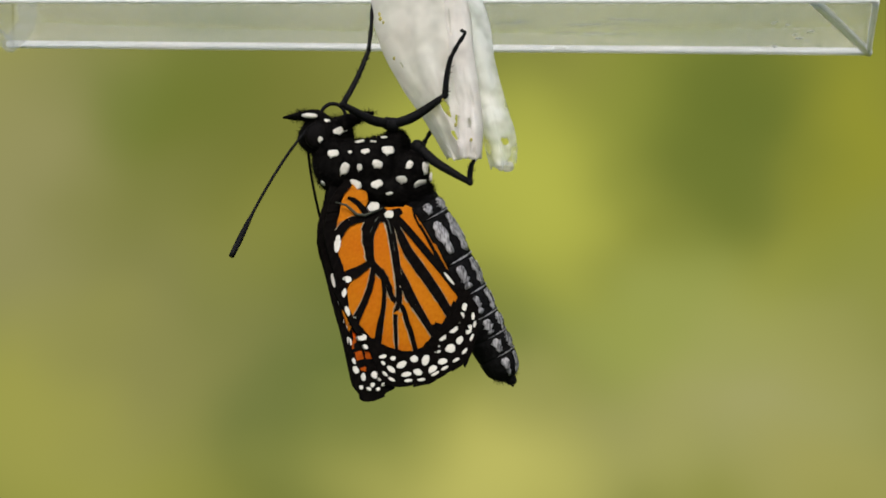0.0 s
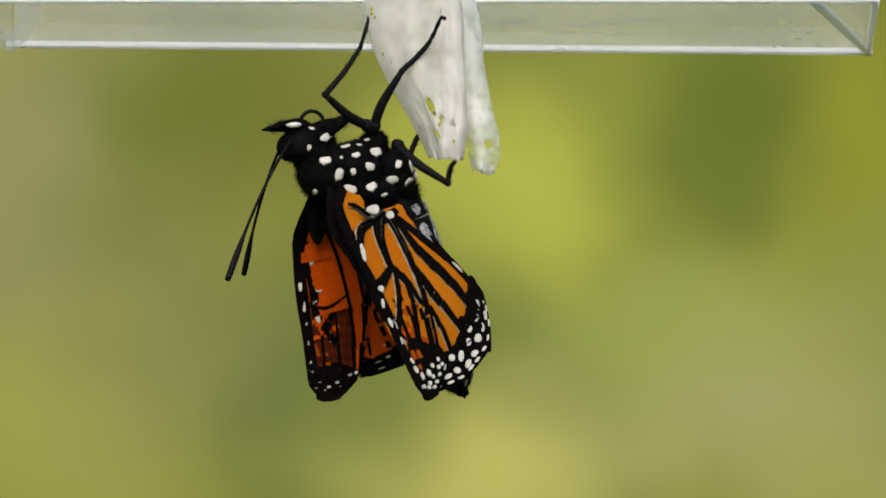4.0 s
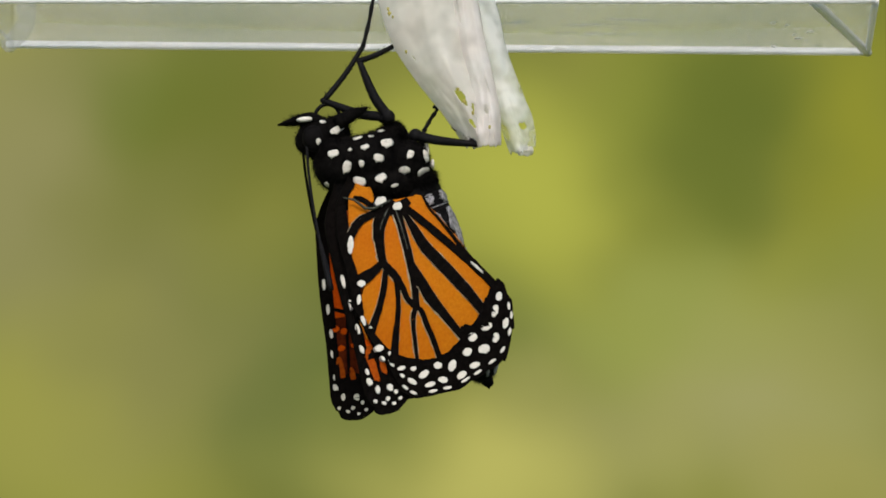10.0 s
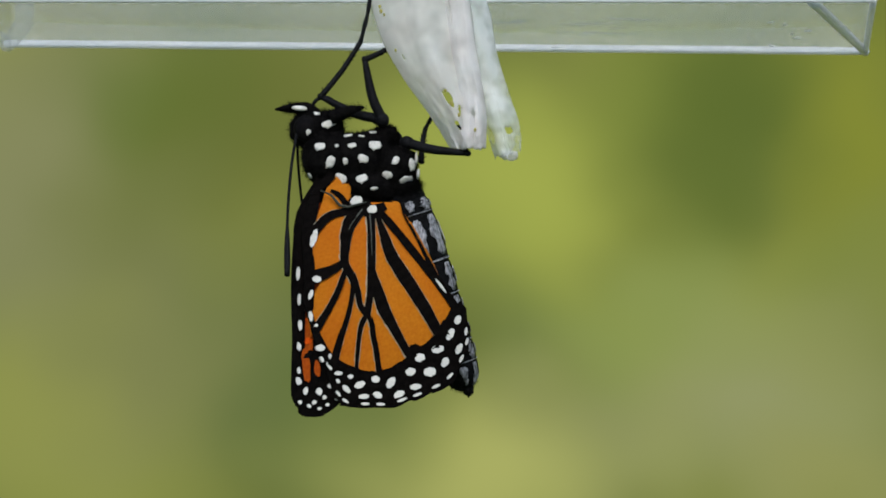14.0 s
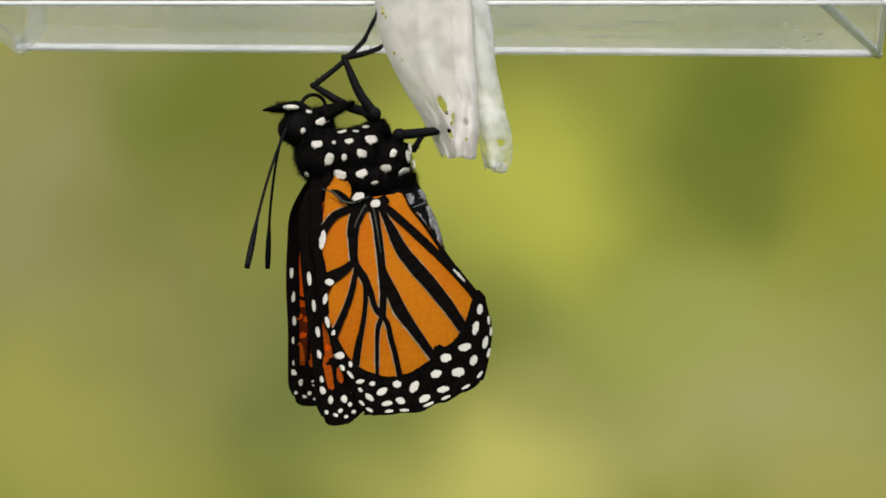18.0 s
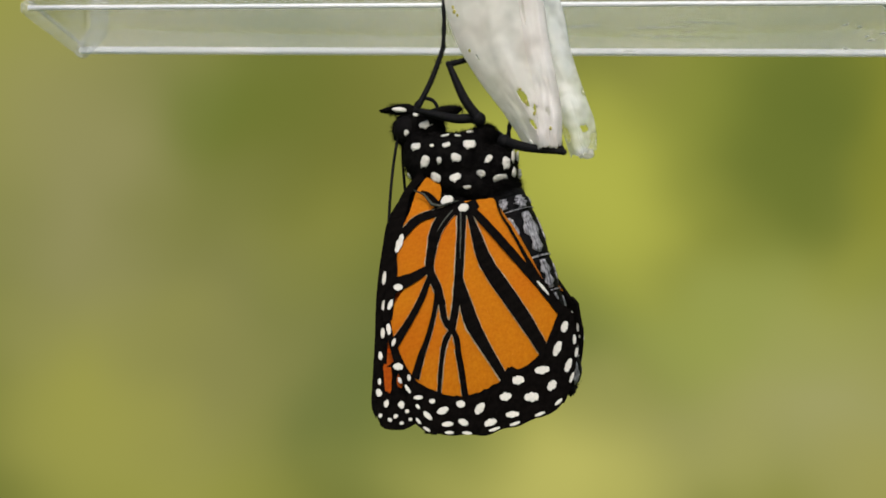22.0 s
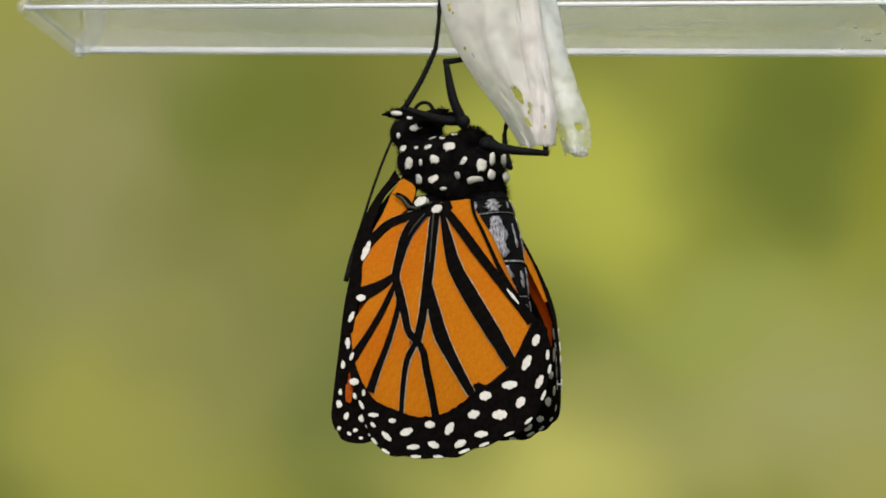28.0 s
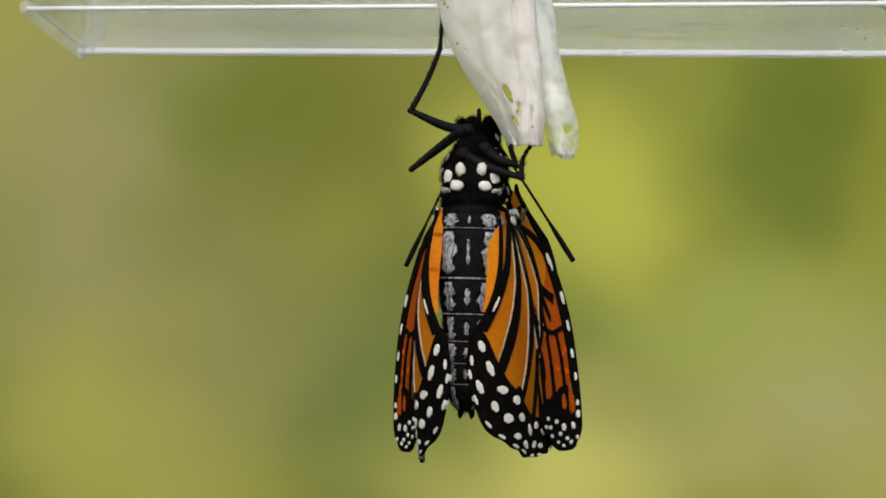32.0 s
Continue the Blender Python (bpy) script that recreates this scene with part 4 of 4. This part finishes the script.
# ---- how things move ----
# the butterfly: seconds, plan place of its waist, turn about its length, lean
POSE = [(0, 729, 340, 7, 2.1), (0.5, 721, 363, 1, -7.1), (1, 720, 348, 3, -0.2), (1.5, 720, 353, 2, -2), (2, 717, 360, 4, -5.2), (2.5, 723, 356, 4, -8), (3, 752, 372, 27, -11),
        (3.5, 693, 341, 27, -7), (5.5, 718, 335, 14, 1.6), (5.8, 717, 330, 10, 0), (6, 714, 321, -4, -5.8), (6.1, 715, 326, -6, -5), (6.4, 730, 329, -102, 8), (6.7, 723, 330, -116, 8),
        (7, 740, 337, -34, -6.6), (7.3, 744, 345, -102, 8), (7.6, 751, 346, -110, 8), (8, 728, 308, 10, -6.2), (8.2, 738, 322, 28, -6), (8.45, 724, 311, 10, -5.4), (8.5, 722, 310, 9, -5.4),
        (9, 717, 321, 7, -4.8), (9.5, 740, 321, 6, -6.0), (10, 737, 321, 8, -5.8), (10.5, 748, 320, 8, -5.7), (11, 727, 324, 8, -2.9), (11.5, 745, 325, 6, -4.9), (12, 728, 327, 6, -1.1),
        (12.5, 728, 327, 5, -1.3), (13, 736, 330, 5, -0.9), (13.5, 718, 330, 3, 2.6), (14, 713, 334, 2, 4.4), (14.5, 741, 298, 24, -4), (16.5, 730, 338, -21, 0.2), (16.65, 730, 334, -82, 1),
        (16.8, 732, 330, -150, 2), (17, 726, 328, -136, 3), (17.5, 733, 326, -120, 4), (17.65, 726, 326, -60, 0), (17.8, 714, 322, 3, -3), (18, 681, 316, 12, 0), (18.2, 713, 325, -40, -4),
        (18.5, 728, 337, -86, -7), (19, 736, 332, -85, -7), (19.3, 734, 321, -30, 0), (19.5, 726, 313, 1, 2.3), (20, 751, 316, -2, -0.1), (20.5, 725, 312, 3, 3.4), (21, 762, 317, -1, 0.7),
        (21.5, 735, 318, -1, 5.8), (22, 763, 324, -11, 4.2), (22.5, 728, 324, -10, 8.9), (23, 748, 323, -8, 6.8), (23.5, 747, 323, -6, 7.3), (24, 745, 325, -7, 8.2), (24.5, 738, 325, -9, 8.9),
        (25, 747, 326, -8, 9.3), (25.5, 746, 326, -25, 6), (27.5, 739, 326, -27, 6), (28, 740, 329, -31, 6), (28.4, 739, 320, -6, 4), (28.7, 716, 344, -94, 1), (29, 742, 321, -4, 2.8),
        (29.3, 735, 323, -12, 5), (30, 740, 330, -11, 7.2), (30.5, 738, 329, -13, 7), (30.8, 726, 339, -80, -5), (31, 728, 340, -80, -5), (31.6, 725, 340, -82, -5), (32, 716, 343, -93, 1)]
# how far the body tips up, head away: seconds, degrees
NOD = [(0, 0), (6.1, 0), (6.4, -5), (6.7, -5), (7, 0), (7.3, -3), (7.6, -3), (8, 0), (16.5, 0), (17, -8), (17.5, -8), (18, 0), (18.5, 20), (19, 20), (19.5, 0), (28.4, 0), (28.7, 8), (29, 0), (30.5, 0), (30.8, 15), (31.6, 15), (32, 8)]
# wing spread: seconds, right, left (degrees about the body), swing of the wing in its own plane
SPREAD = [(0, 4, 0, -10), (2.5, 4, 2, -10), (3, 25, 0, -10), (3.5, 25, 0, -10), (5.5, 4, 10, -12), (5.8, 4, 8, -10), (6, 3, 2, -6), (6.4, 4, 16, -4), (6.7, 2, 20, -2), (7, -2, -6, 2), (7.6, 2, 20, -4), (8, 3, 2, -9), (8.2, 24, 1, -8), (8.45, 3, 2, -9), (9, 5, 2, -8), (13, 3, 2, -6), (14, 3, 2, -5), (14.5, 14, -2, -6), (16.5, 2, 12, -4), (17, 13, 9, -6), (17.5, 13, 11, -6), (18, 0, 4, -5), (18.5, 18, 9, -12), (19, 19, 9, -12), (19.5, 0, 2, -4), (23, 1, 6, -5), (25, 1, 6, -7), (25.5, 4, 10, -7), (28, 6, 16, -7), (28.4, 1, 4, -6), (28.7, 4, 15, -10), (29, 0, 6, -6), (30, 2, 9, -7), (30.5, 2, 9, -7), (30.8, 21, 9, -12), (31.6, 20, 9, -12), (32, 4, 15, -10)]
# how the wing fills: seconds, size of the forewing, then along six rays from the hinge the turn towards the belly and the share of the full length
RAYS = (42.2, 30.0, 4.2, -16.6, -31.5, -68.9)       # degrees from straight down, belly side first
GROWTH = [(0, 0.73, -11.9, 0.679, -9.0, 0.651, -3.1, 0.671, 2.0, 0.657, -3.8, 0.673, -11.9, 0.76),
          (6, 0.77, -5.9, 0.707, -5.4, 0.698, -1.8, 0.719, 0.9, 0.728, -4.3, 0.767, -7.5, 0.82),
          (9, 0.81, -8.3, 0.765, -7.0, 0.737, -4.5, 0.743, -0.3, 0.747, -3.3, 0.765, -6.6, 0.755),
          (10.5, 0.82, -7.3, 0.774, -6.1, 0.745, -4.0, 0.752, 0.4, 0.752, -2.5, 0.765, -6.7, 0.77),
          (13, 0.84, -5.6, 0.788, -4.5, 0.758, -3.2, 0.766, 1.6, 0.761, -1.2, 0.766, -6.9, 0.794),
          (17, 0.874, -2.4, 0.837, -2.2, 0.825, -2.9, 0.817, 2.7, 0.811, 0.4, 0.801, -4.0, 0.793),
          (20, 0.9, 0.0, 0.874, -0.4, 0.875, -2.7, 0.855, 3.5, 0.848, 1.6, 0.827, -1.9, 0.792),
          (22.5, 0.925, 0.8, 0.905, 0.5, 0.918, -1.6, 0.905, 3.0, 0.905, 0.3, 0.888, -1.3, 0.885),
          (24, 0.935, 1.0, 0.915, 0.8, 0.925, -1.2, 0.912, 2.8, 0.912, -0.2, 0.900, -1.1, 0.911),
          (28.5, 1.0, 0.0, 1.0, 0.0, 1.0, 0.0, 1.0, 0.0, 1.0, 0.0, 1.0, 0.0, 1.0), (32, 1.0, 0.0, 1.0, 0.0, 1.0, 0.0, 1.0, 0.0, 1.0, 0.0, 1.0, 0.0, 1.0)]
# the left wing's lag behind the right one: seconds, hindwing, forewing
LATE = [(0, 0.93, 1.02), (6, 0.92, 1.04), (10.5, 0.92, 1.12), (13, 0.92, 1.05), (17, 0.86, 1.0), (20, 0.92, 1.0), (32, 0.97, 1.0)]
# how far each forewing swings on past its hindwing, and opens past it: seconds, right, left, right, left
FORE = [(0, -10, -18, -1, -1), (2.5, -10, -18, -1, 0), (3, -10, -1, -1, 6), (3.5, -10, -1, -1, 6), (5.5, -9, -2, -1, 7), (5.8, -9, -4, -1, 5), (6, -7, -14, -1, 0), (6.4, -2, -6, 0, -3), (6.7, -2, -6, 0, -3), (7, -4, -4, -1, 0), (7.3, -2, -6, 0, -3), (7.6, -2, -6, 0, -3), (8, -5, 3, -1, 4), (8.2, -8, -4, -1, 6), (8.45, -5, -1, -1, 3), (9, -6, -5, -1, 1), (9.5, -6, -4, -1, 2), (10, -5, 2, -1, 4), (10.5, -5, 3, -1, 5), (11, -5, 2, -1, 4), (11.5, -4, 1, -1, 3), (12.5, -3, -2, -1, 2), (13, -3, -6, -1, 0), (14, -5, -6, -1, 0), (14.5, -8, -4, -1, 3), (16.5, -4, 2, -1, 2), (17, -4, -8, 2, 0), (17.5, -4, -8, 2, 0), (18, -6, -2, -1, 0), (18.5, -6, -9, 2, -1), (19, -6, -9, 2, -1), (19.5, -5, -3, -1, 0), (25, -5, -4, -1, 0), (28, -2, 0, -1, 0), (28.4, -2, 0, -1, 0), (28.7, -9, -6, 7, 5), (29, -1, 0, -1, -4), (30.5, 1, 0, -1, -7), (30.8, -3, -8, 3, -2), (31.6, -3, -8, 3, -2), (32, -9, -6, 8, 5)]
# how far the wings' lower ends stand out: seconds, right, left
HANG_OUT = [(0, 8, 8), (6, 8, 8), (6.4, 13, 11), (6.7, 10, 8), (7, 8, 8), (7.3, 12, 11), (7.6, 10, 8), (8, 8, 8), (16.5, 8, 8), (17, 7, 0), (17.5, 7, 0), (18, 8, 8), (18.5, 13, -2), (19, 13, -2), (19.5, 8, 8), (28.4, 8, 8), (28.7, 2, 8), (29, 8, 8), (30.5, 8, 8), (30.8, 13, -3), (31.6, 12, -3), (32, 2, 8)]
# the abdomen swings back between the wings: seconds, degrees
TUCK = [(0, -8), (0.6, -10), (1.2, -10), (2, -8), (2.5, -6), (3, 9), (3.5, 9), (5.5, -3), (6, -3.5), (6.4, 3), (7, 4), (7.6, 4), (8, 4), (9, 1), (9.5, 4), (10, 8), (10.5, 6), (11, 1), (12, 0), (13, -1.5), (14, -1), (16.5, -2), (17, 2), (17.5, 3), (18, 2), (18.5, -9), (19, -9), (19.5, 1), (21, 1), (22, -2), (23, -2), (24, -4), (25, -6), (25.5, -4), (27.5, 2), (28, 2.5), (28.4, -2), (28.7, 5), (29, -6), (30.5, -6), (30.8, 7), (31.6, 8), (32, 12)]
# the shell's swing, and how far it sags
SWING = [(0, 4.6, 14), (3, 3.8, 14), (3.5, 9, 12), (5.5, 7, 8), (6, 8, 8), (7.5, 11, 8), (8, 4.5, 4), (9, 3, 2), (10, 0, 0), (10.5, -1, 0), (13, 0, 0), (14, 3, 0), (14.5, -4, 0), (16.5, 4, 8), (17, 9, 14), (17.5, 2, 6), (18, 8, 4), (18.5, 2, -4), (19, 1, -6), (19.5, 4, -4), (20, 1.5, -4), (20.5, 4, -4), (21, 2, -6), (22, 2, -8), (23, 2, -8), (25, 2, -10), (27.5, 2.5, -12), (28, 2.5, -12), (29, 2, -14), (30, 2, -16), (31, 3, -18), (32, 6, -20)]
# the antennae: seconds, then lean and splay of the right and the left one
FEELERS = [(0, 210, 30, 166, 30), (0.5, 200, 30, 180, 35), (1, 203, 32, 190, 35), (2, 203, 28, 168, 30), (2.5, 205, 40, 185, 35), (3, 219, 12, 190, 40), (3.5, 220, 14, 190, 40), (5.5, 195, 30, 190, 32), (6, 221, 8, 221, 8),
           (6.4, 195, 25, 196, 76), (7, 226, 10, 190, 50), (7.3, 195, 30, 195, 44), (7.6, 195, 25, 200, 46), (8, 258, 10, 190, 70), (8.2, 256, 12, 192, 66), (8.5, 200, 30, 195, 38), (9, 183, 22, 180, 28), (10.5, 178, 23, 174, 28), (13, 176, 24, 171, 28), (14, 180, 26, 172, 28), (14.5, 190, 20, 180, 30),
           (16.5, 205, 22, 190, 30), (17, 190, 20, 190, 42), (17.5, 190, 20, 194, 48), (18, 200, 26, 185, 30), (18.5, 195, 30, 195, 26), (19, 195, 28, 195, 26), (19.5, 176, 14, 174, 20), (23, 180, 10, 176, 18), (28, 188, 12, 180, 20), (28.7, 195, 26, 195, 33), (29, 180, 12, 176, 20), (30, 183, 10, 178, 20), (31, 196, 26, 195, 26), (32, 195, 25, 195, 32)]
# where the feet hold: seconds, plan place, depth, and the way the knee points (across, up), for each leg
FEET = [
    [(0, 660, 5, -20, -0.25, 0.03), (6, 660, 2, -20, -0.25, 0.03), (6.3, 652, 2, -20, -1, 0.1), (8, 662, 0, -20, -1, 0.1), (13, 664, -12, -20, -1, 0.1), (16.5, 660, -12, -30, -1, 0.1), (16.9, 630, -16, -95, -1, 0.1), (17.5, 630, -16, -95, -1, 0.1), (18, 664, -12, -20, -1, 0.1), (32, 664, -12, -20, -1, 0.1)],
    [(0, 822, 60, -100, 1, -1), (2.5, 818, 58, -100, 1, -1), (3, 812, 70, -100, 0.8, -0.8), (3.5, 785, 25, -92, -0.3, 0.1), (5.5, 785, 25, -92, -0.3, 0.1), (6, 785, 15, -92, -0.4, 0.2), (6.4, 618, 278, -40, -1, 0.4),
     (6.7, 618, 278, -40, -1, 0.4), (7, 700, 180, -20, -1, 0.4), (7.3, 612, 276, -40, -1, 0.4), (7.6, 612, 276, -40, -1, 0.4), (8, 668, 30, -40, -1, 0.2), (8.5, 690, 60, -20, -1, 0.2), (9, 722, 48, 5, -1, 0.1), (13, 735, 55, 5, -1, 0.1), (14.5, 735, 35, 5, -1, 0.1), (16.5, 775, 70, 15, -0.6, 0.2), (17, 592, 246, -60, -1, 0.4), (17.5, 592, 246, -60, -1, 0.4), (18, 690, 52, -10, -1, 0.2),
     (18.5, 835, 140, 20, -0.3, 0.6), (19, 835, 140, 20, -0.3, 0.6), (19.5, 745, 45, 5, -1, 0.1), (23, 772, 62, 30, -1, 0.3), (28, 772, 62, 30, -1, 0.3), (28.7, 690, 225, -40, -1, -0.8), (29, 772, 62, 30, -1, 0.3), (30.5, 772, 62, 30, -1, 0.3), (30.8, 835, 140, 20, -0.3, 0.6), (31.6, 835, 140, 20, -0.3, 0.6), (32, 690, 225, -40, -1, -0.8)],
    [(0, 775, 215, 20, 0.6, -1), (8, 772, 195, 20, 0.6, -1), (19, 785, 190, 20, 0.6, -1), (32, 788, 190, 20, 0.6, -1)],
    [(0, 850, 270, 10, 1, -0.8), (6, 800, 275, 10, 1, -0.8), (8, 770, 215, 0, 1, 0.1), (9, 795, 229, 0, 1, -0.1), (13, 830, 219, 0, 1, -0.1), (17, 800, 250, 20, 1, -0.3), (18, 740, 225, 0, 1, 0.1), (18.5, 815, 219, 0, 1, -0.6), (19, 815, 219, 0, 1, -0.6), (19.5, 845, 224, 0, 1, -0.1), (23, 882, 224, 0, 1, -0.1), (28, 868, 224, 0, 1, -0.1), (28.7, 822, 246, 0, 1, -0.6), (29, 874, 220, 0, 1, -0.1), (30, 882, 224, 0, 1, -0.1), (30.8, 835, 246, 0, 1, -0.6), (31.6, 835, 246, 0, 1, -0.6), (32, 822, 246, 0, 1, -0.6)],
]
HIPS = [P(-48, 118, -14), P(-40, 116, -26), P(-14, 88, 22), P(6, 80, -16)]


def fly_pose(t):
    x, y, turn, lean = smooth(POSE, t)
    return Matrix.Translation(at(x, y)) @ pose(0, 0, 0, 0, lean, 0) @ pose(0, 0, 0, smooth(NOD, t)[0], 0, 0) @ pose(0, 0, 0, 0, 0, turn)


def shell_pose(t):
    swing, sag = smooth(SWING, t)
    return Matrix.Translation(HANG) @ pose(0, 0, -sag * K, 0, swing, 0)


def limb(a, b, side):
    """A pose at a whose z axis points to b."""
    z = (b - a).normalized()
    y = z.cross(side).normalized()
    x = y.cross(z)
    return Matrix.Translation(a) @ Matrix((x, y, z)).transposed().to_4x4()


def reach(hip, foot, pole, lengths):
    """Knee and shin of a leg from hip to foot, bent towards pole."""
    a, b = lengths[0] * K, lengths[1] * K
    d = foot - hip
    n = max(abs(a - b) * 1.02, min((a + b) * 0.995, d.length))
    d = d.normalized()
    k = (a * a - b * b + n * n) / (2 * n)
    h = math.sqrt(max(0.0, a * a - k * k))
    side = pole - d * pole.dot(d)
    side.normalize()
    knee = hip + d * k + side * h
    return limb(hip, knee, side), limb(knee, hip + d * n, side)


def filled(u, v, fore_size, rays, is_fore):
    """Where a place of the full wing lies in the half-filled one, and how far it is turned."""
    if is_fore:
        return FORE_BASE[0] + (u - FORE_BASE[0]) * fore_size, FORE_BASE[1] + (v - FORE_BASE[1]) * fore_size, 0.0
    q = max(-110.0, min(90.0, math.degrees(math.atan2(u, -v))))
    turn, size = smooth([(-a, rays[2 * i], rays[2 * i + 1]) for i, a in enumerate(RAYS)], -q)
    r, a = math.hypot(u, v) * size, math.atan2(u, -v) + radians(turn)
    return r * math.sin(a), -r * math.cos(a), turn


def motions():
    times = sorted({r[0] for r in POSE} | {round(0.25 * i, 2) for i in range(129)})
    walk(fly, [(t, fly_pose(t)) for t in times])
    walk(shell, [(t, shell_pose(t)) for t in sorted({r[0] for r in SWING} | {32.0})])
    for ob, u, v, side, is_fore in PLATES:
        rows = []
        for t, fore_size, *rays in GROWTH:
            late = smooth(LATE, t) if side > 0 else (1.0, 1.0)
            rays = [k * late[0] if i % 2 else k for i, k in enumerate(rays)]
            u2, v2, veer = filled(u, v, fore_size * late[1], rays, is_fore)
            if ob in AXIS and not is_fore:
                (au, av), (bu, bv) = AXIS[ob]
                p, q = filled(au, av, 1.0, rays, False), filled(bu, bv, 1.0, rays, False)
                veer = math.degrees(math.atan2(q[1] - p[1], q[0] - p[0]) - math.atan2(bv - av, bu - au))
                veer = (veer + 180) % 360 - 180
            x, w, turn = surf(u2, v2)
            rows.append((t, Matrix.Translation((x * K, side * w * K, v2 * K)) @ pose(0, 0, 0, 0, 0, -side * math.degrees(turn)) @ pose(0, 0, 0, 0, -veer, 0)))
        walk(ob, rows)
    for side, hind, fore in WINGS:
        for wing, out in ((hind, 62), (fore, 48)):
            rows = []
            for t in sorted({r[0] for r in SPREAD} | {r[0] for r in FORE} | {r[0] for r in HANG_OUT}):
                right, left, swing = smooth(SPREAD, t)
                a = right if side < 0 else left
                extra = smooth(FORE, t)
                lean = extra[0 if side < 0 else 1] if wing is fore else 0.0
                a += extra[2 if side < 0 else 3] if wing is fore else 0.0
                rows.append((t, Matrix.Translation(P(-45, -43, side * out)) @ pose(0, 0, 0, 0, swing + lean, 0) @ pose(0, 0, 0, 0, 0, -side * a) @ pose(0, 0, 0, side * smooth(HANG_OUT, t)[0 if side < 0 else 1], 0, 0)))
            walk(wing, rows)
    walk(abdomen, [(t, pose(0, 0, 0, 0, a, 0)) for t, a in TUCK])
    for (thigh, shin), feet, hip, lengths in zip(LEGS, FEET, HIPS, LENGTHS):
        up, low = [], []
        for t in times:
            inv = fly_pose(t).inverted()
            x, y, d, px, pz = smooth(feet, t)
            m = reach(hip, inv @ at(x, y, d * K), inv.to_3x3() @ Vector((px, -0.25, pz)), lengths)
            up.append((t, m[0])), low.append((t, m[1]))
        walk(thigh, up), walk(shin, low)
    for ob, side in zip(ANTENNAE, (-1, 1)):
        rows = []
        for t, ra, rs, la, ls in FEELERS:
            a, s = (ra, rs) if side < 0 else (la, ls)
            rows.append((t, Matrix.Translation(drawn(690, 208, side * 16)) @ pose(0, 0, 0, 0, a, 0) @ pose(0, 0, 0, -side * s, 0, 0)))
        walk(ob, rows)


motions()
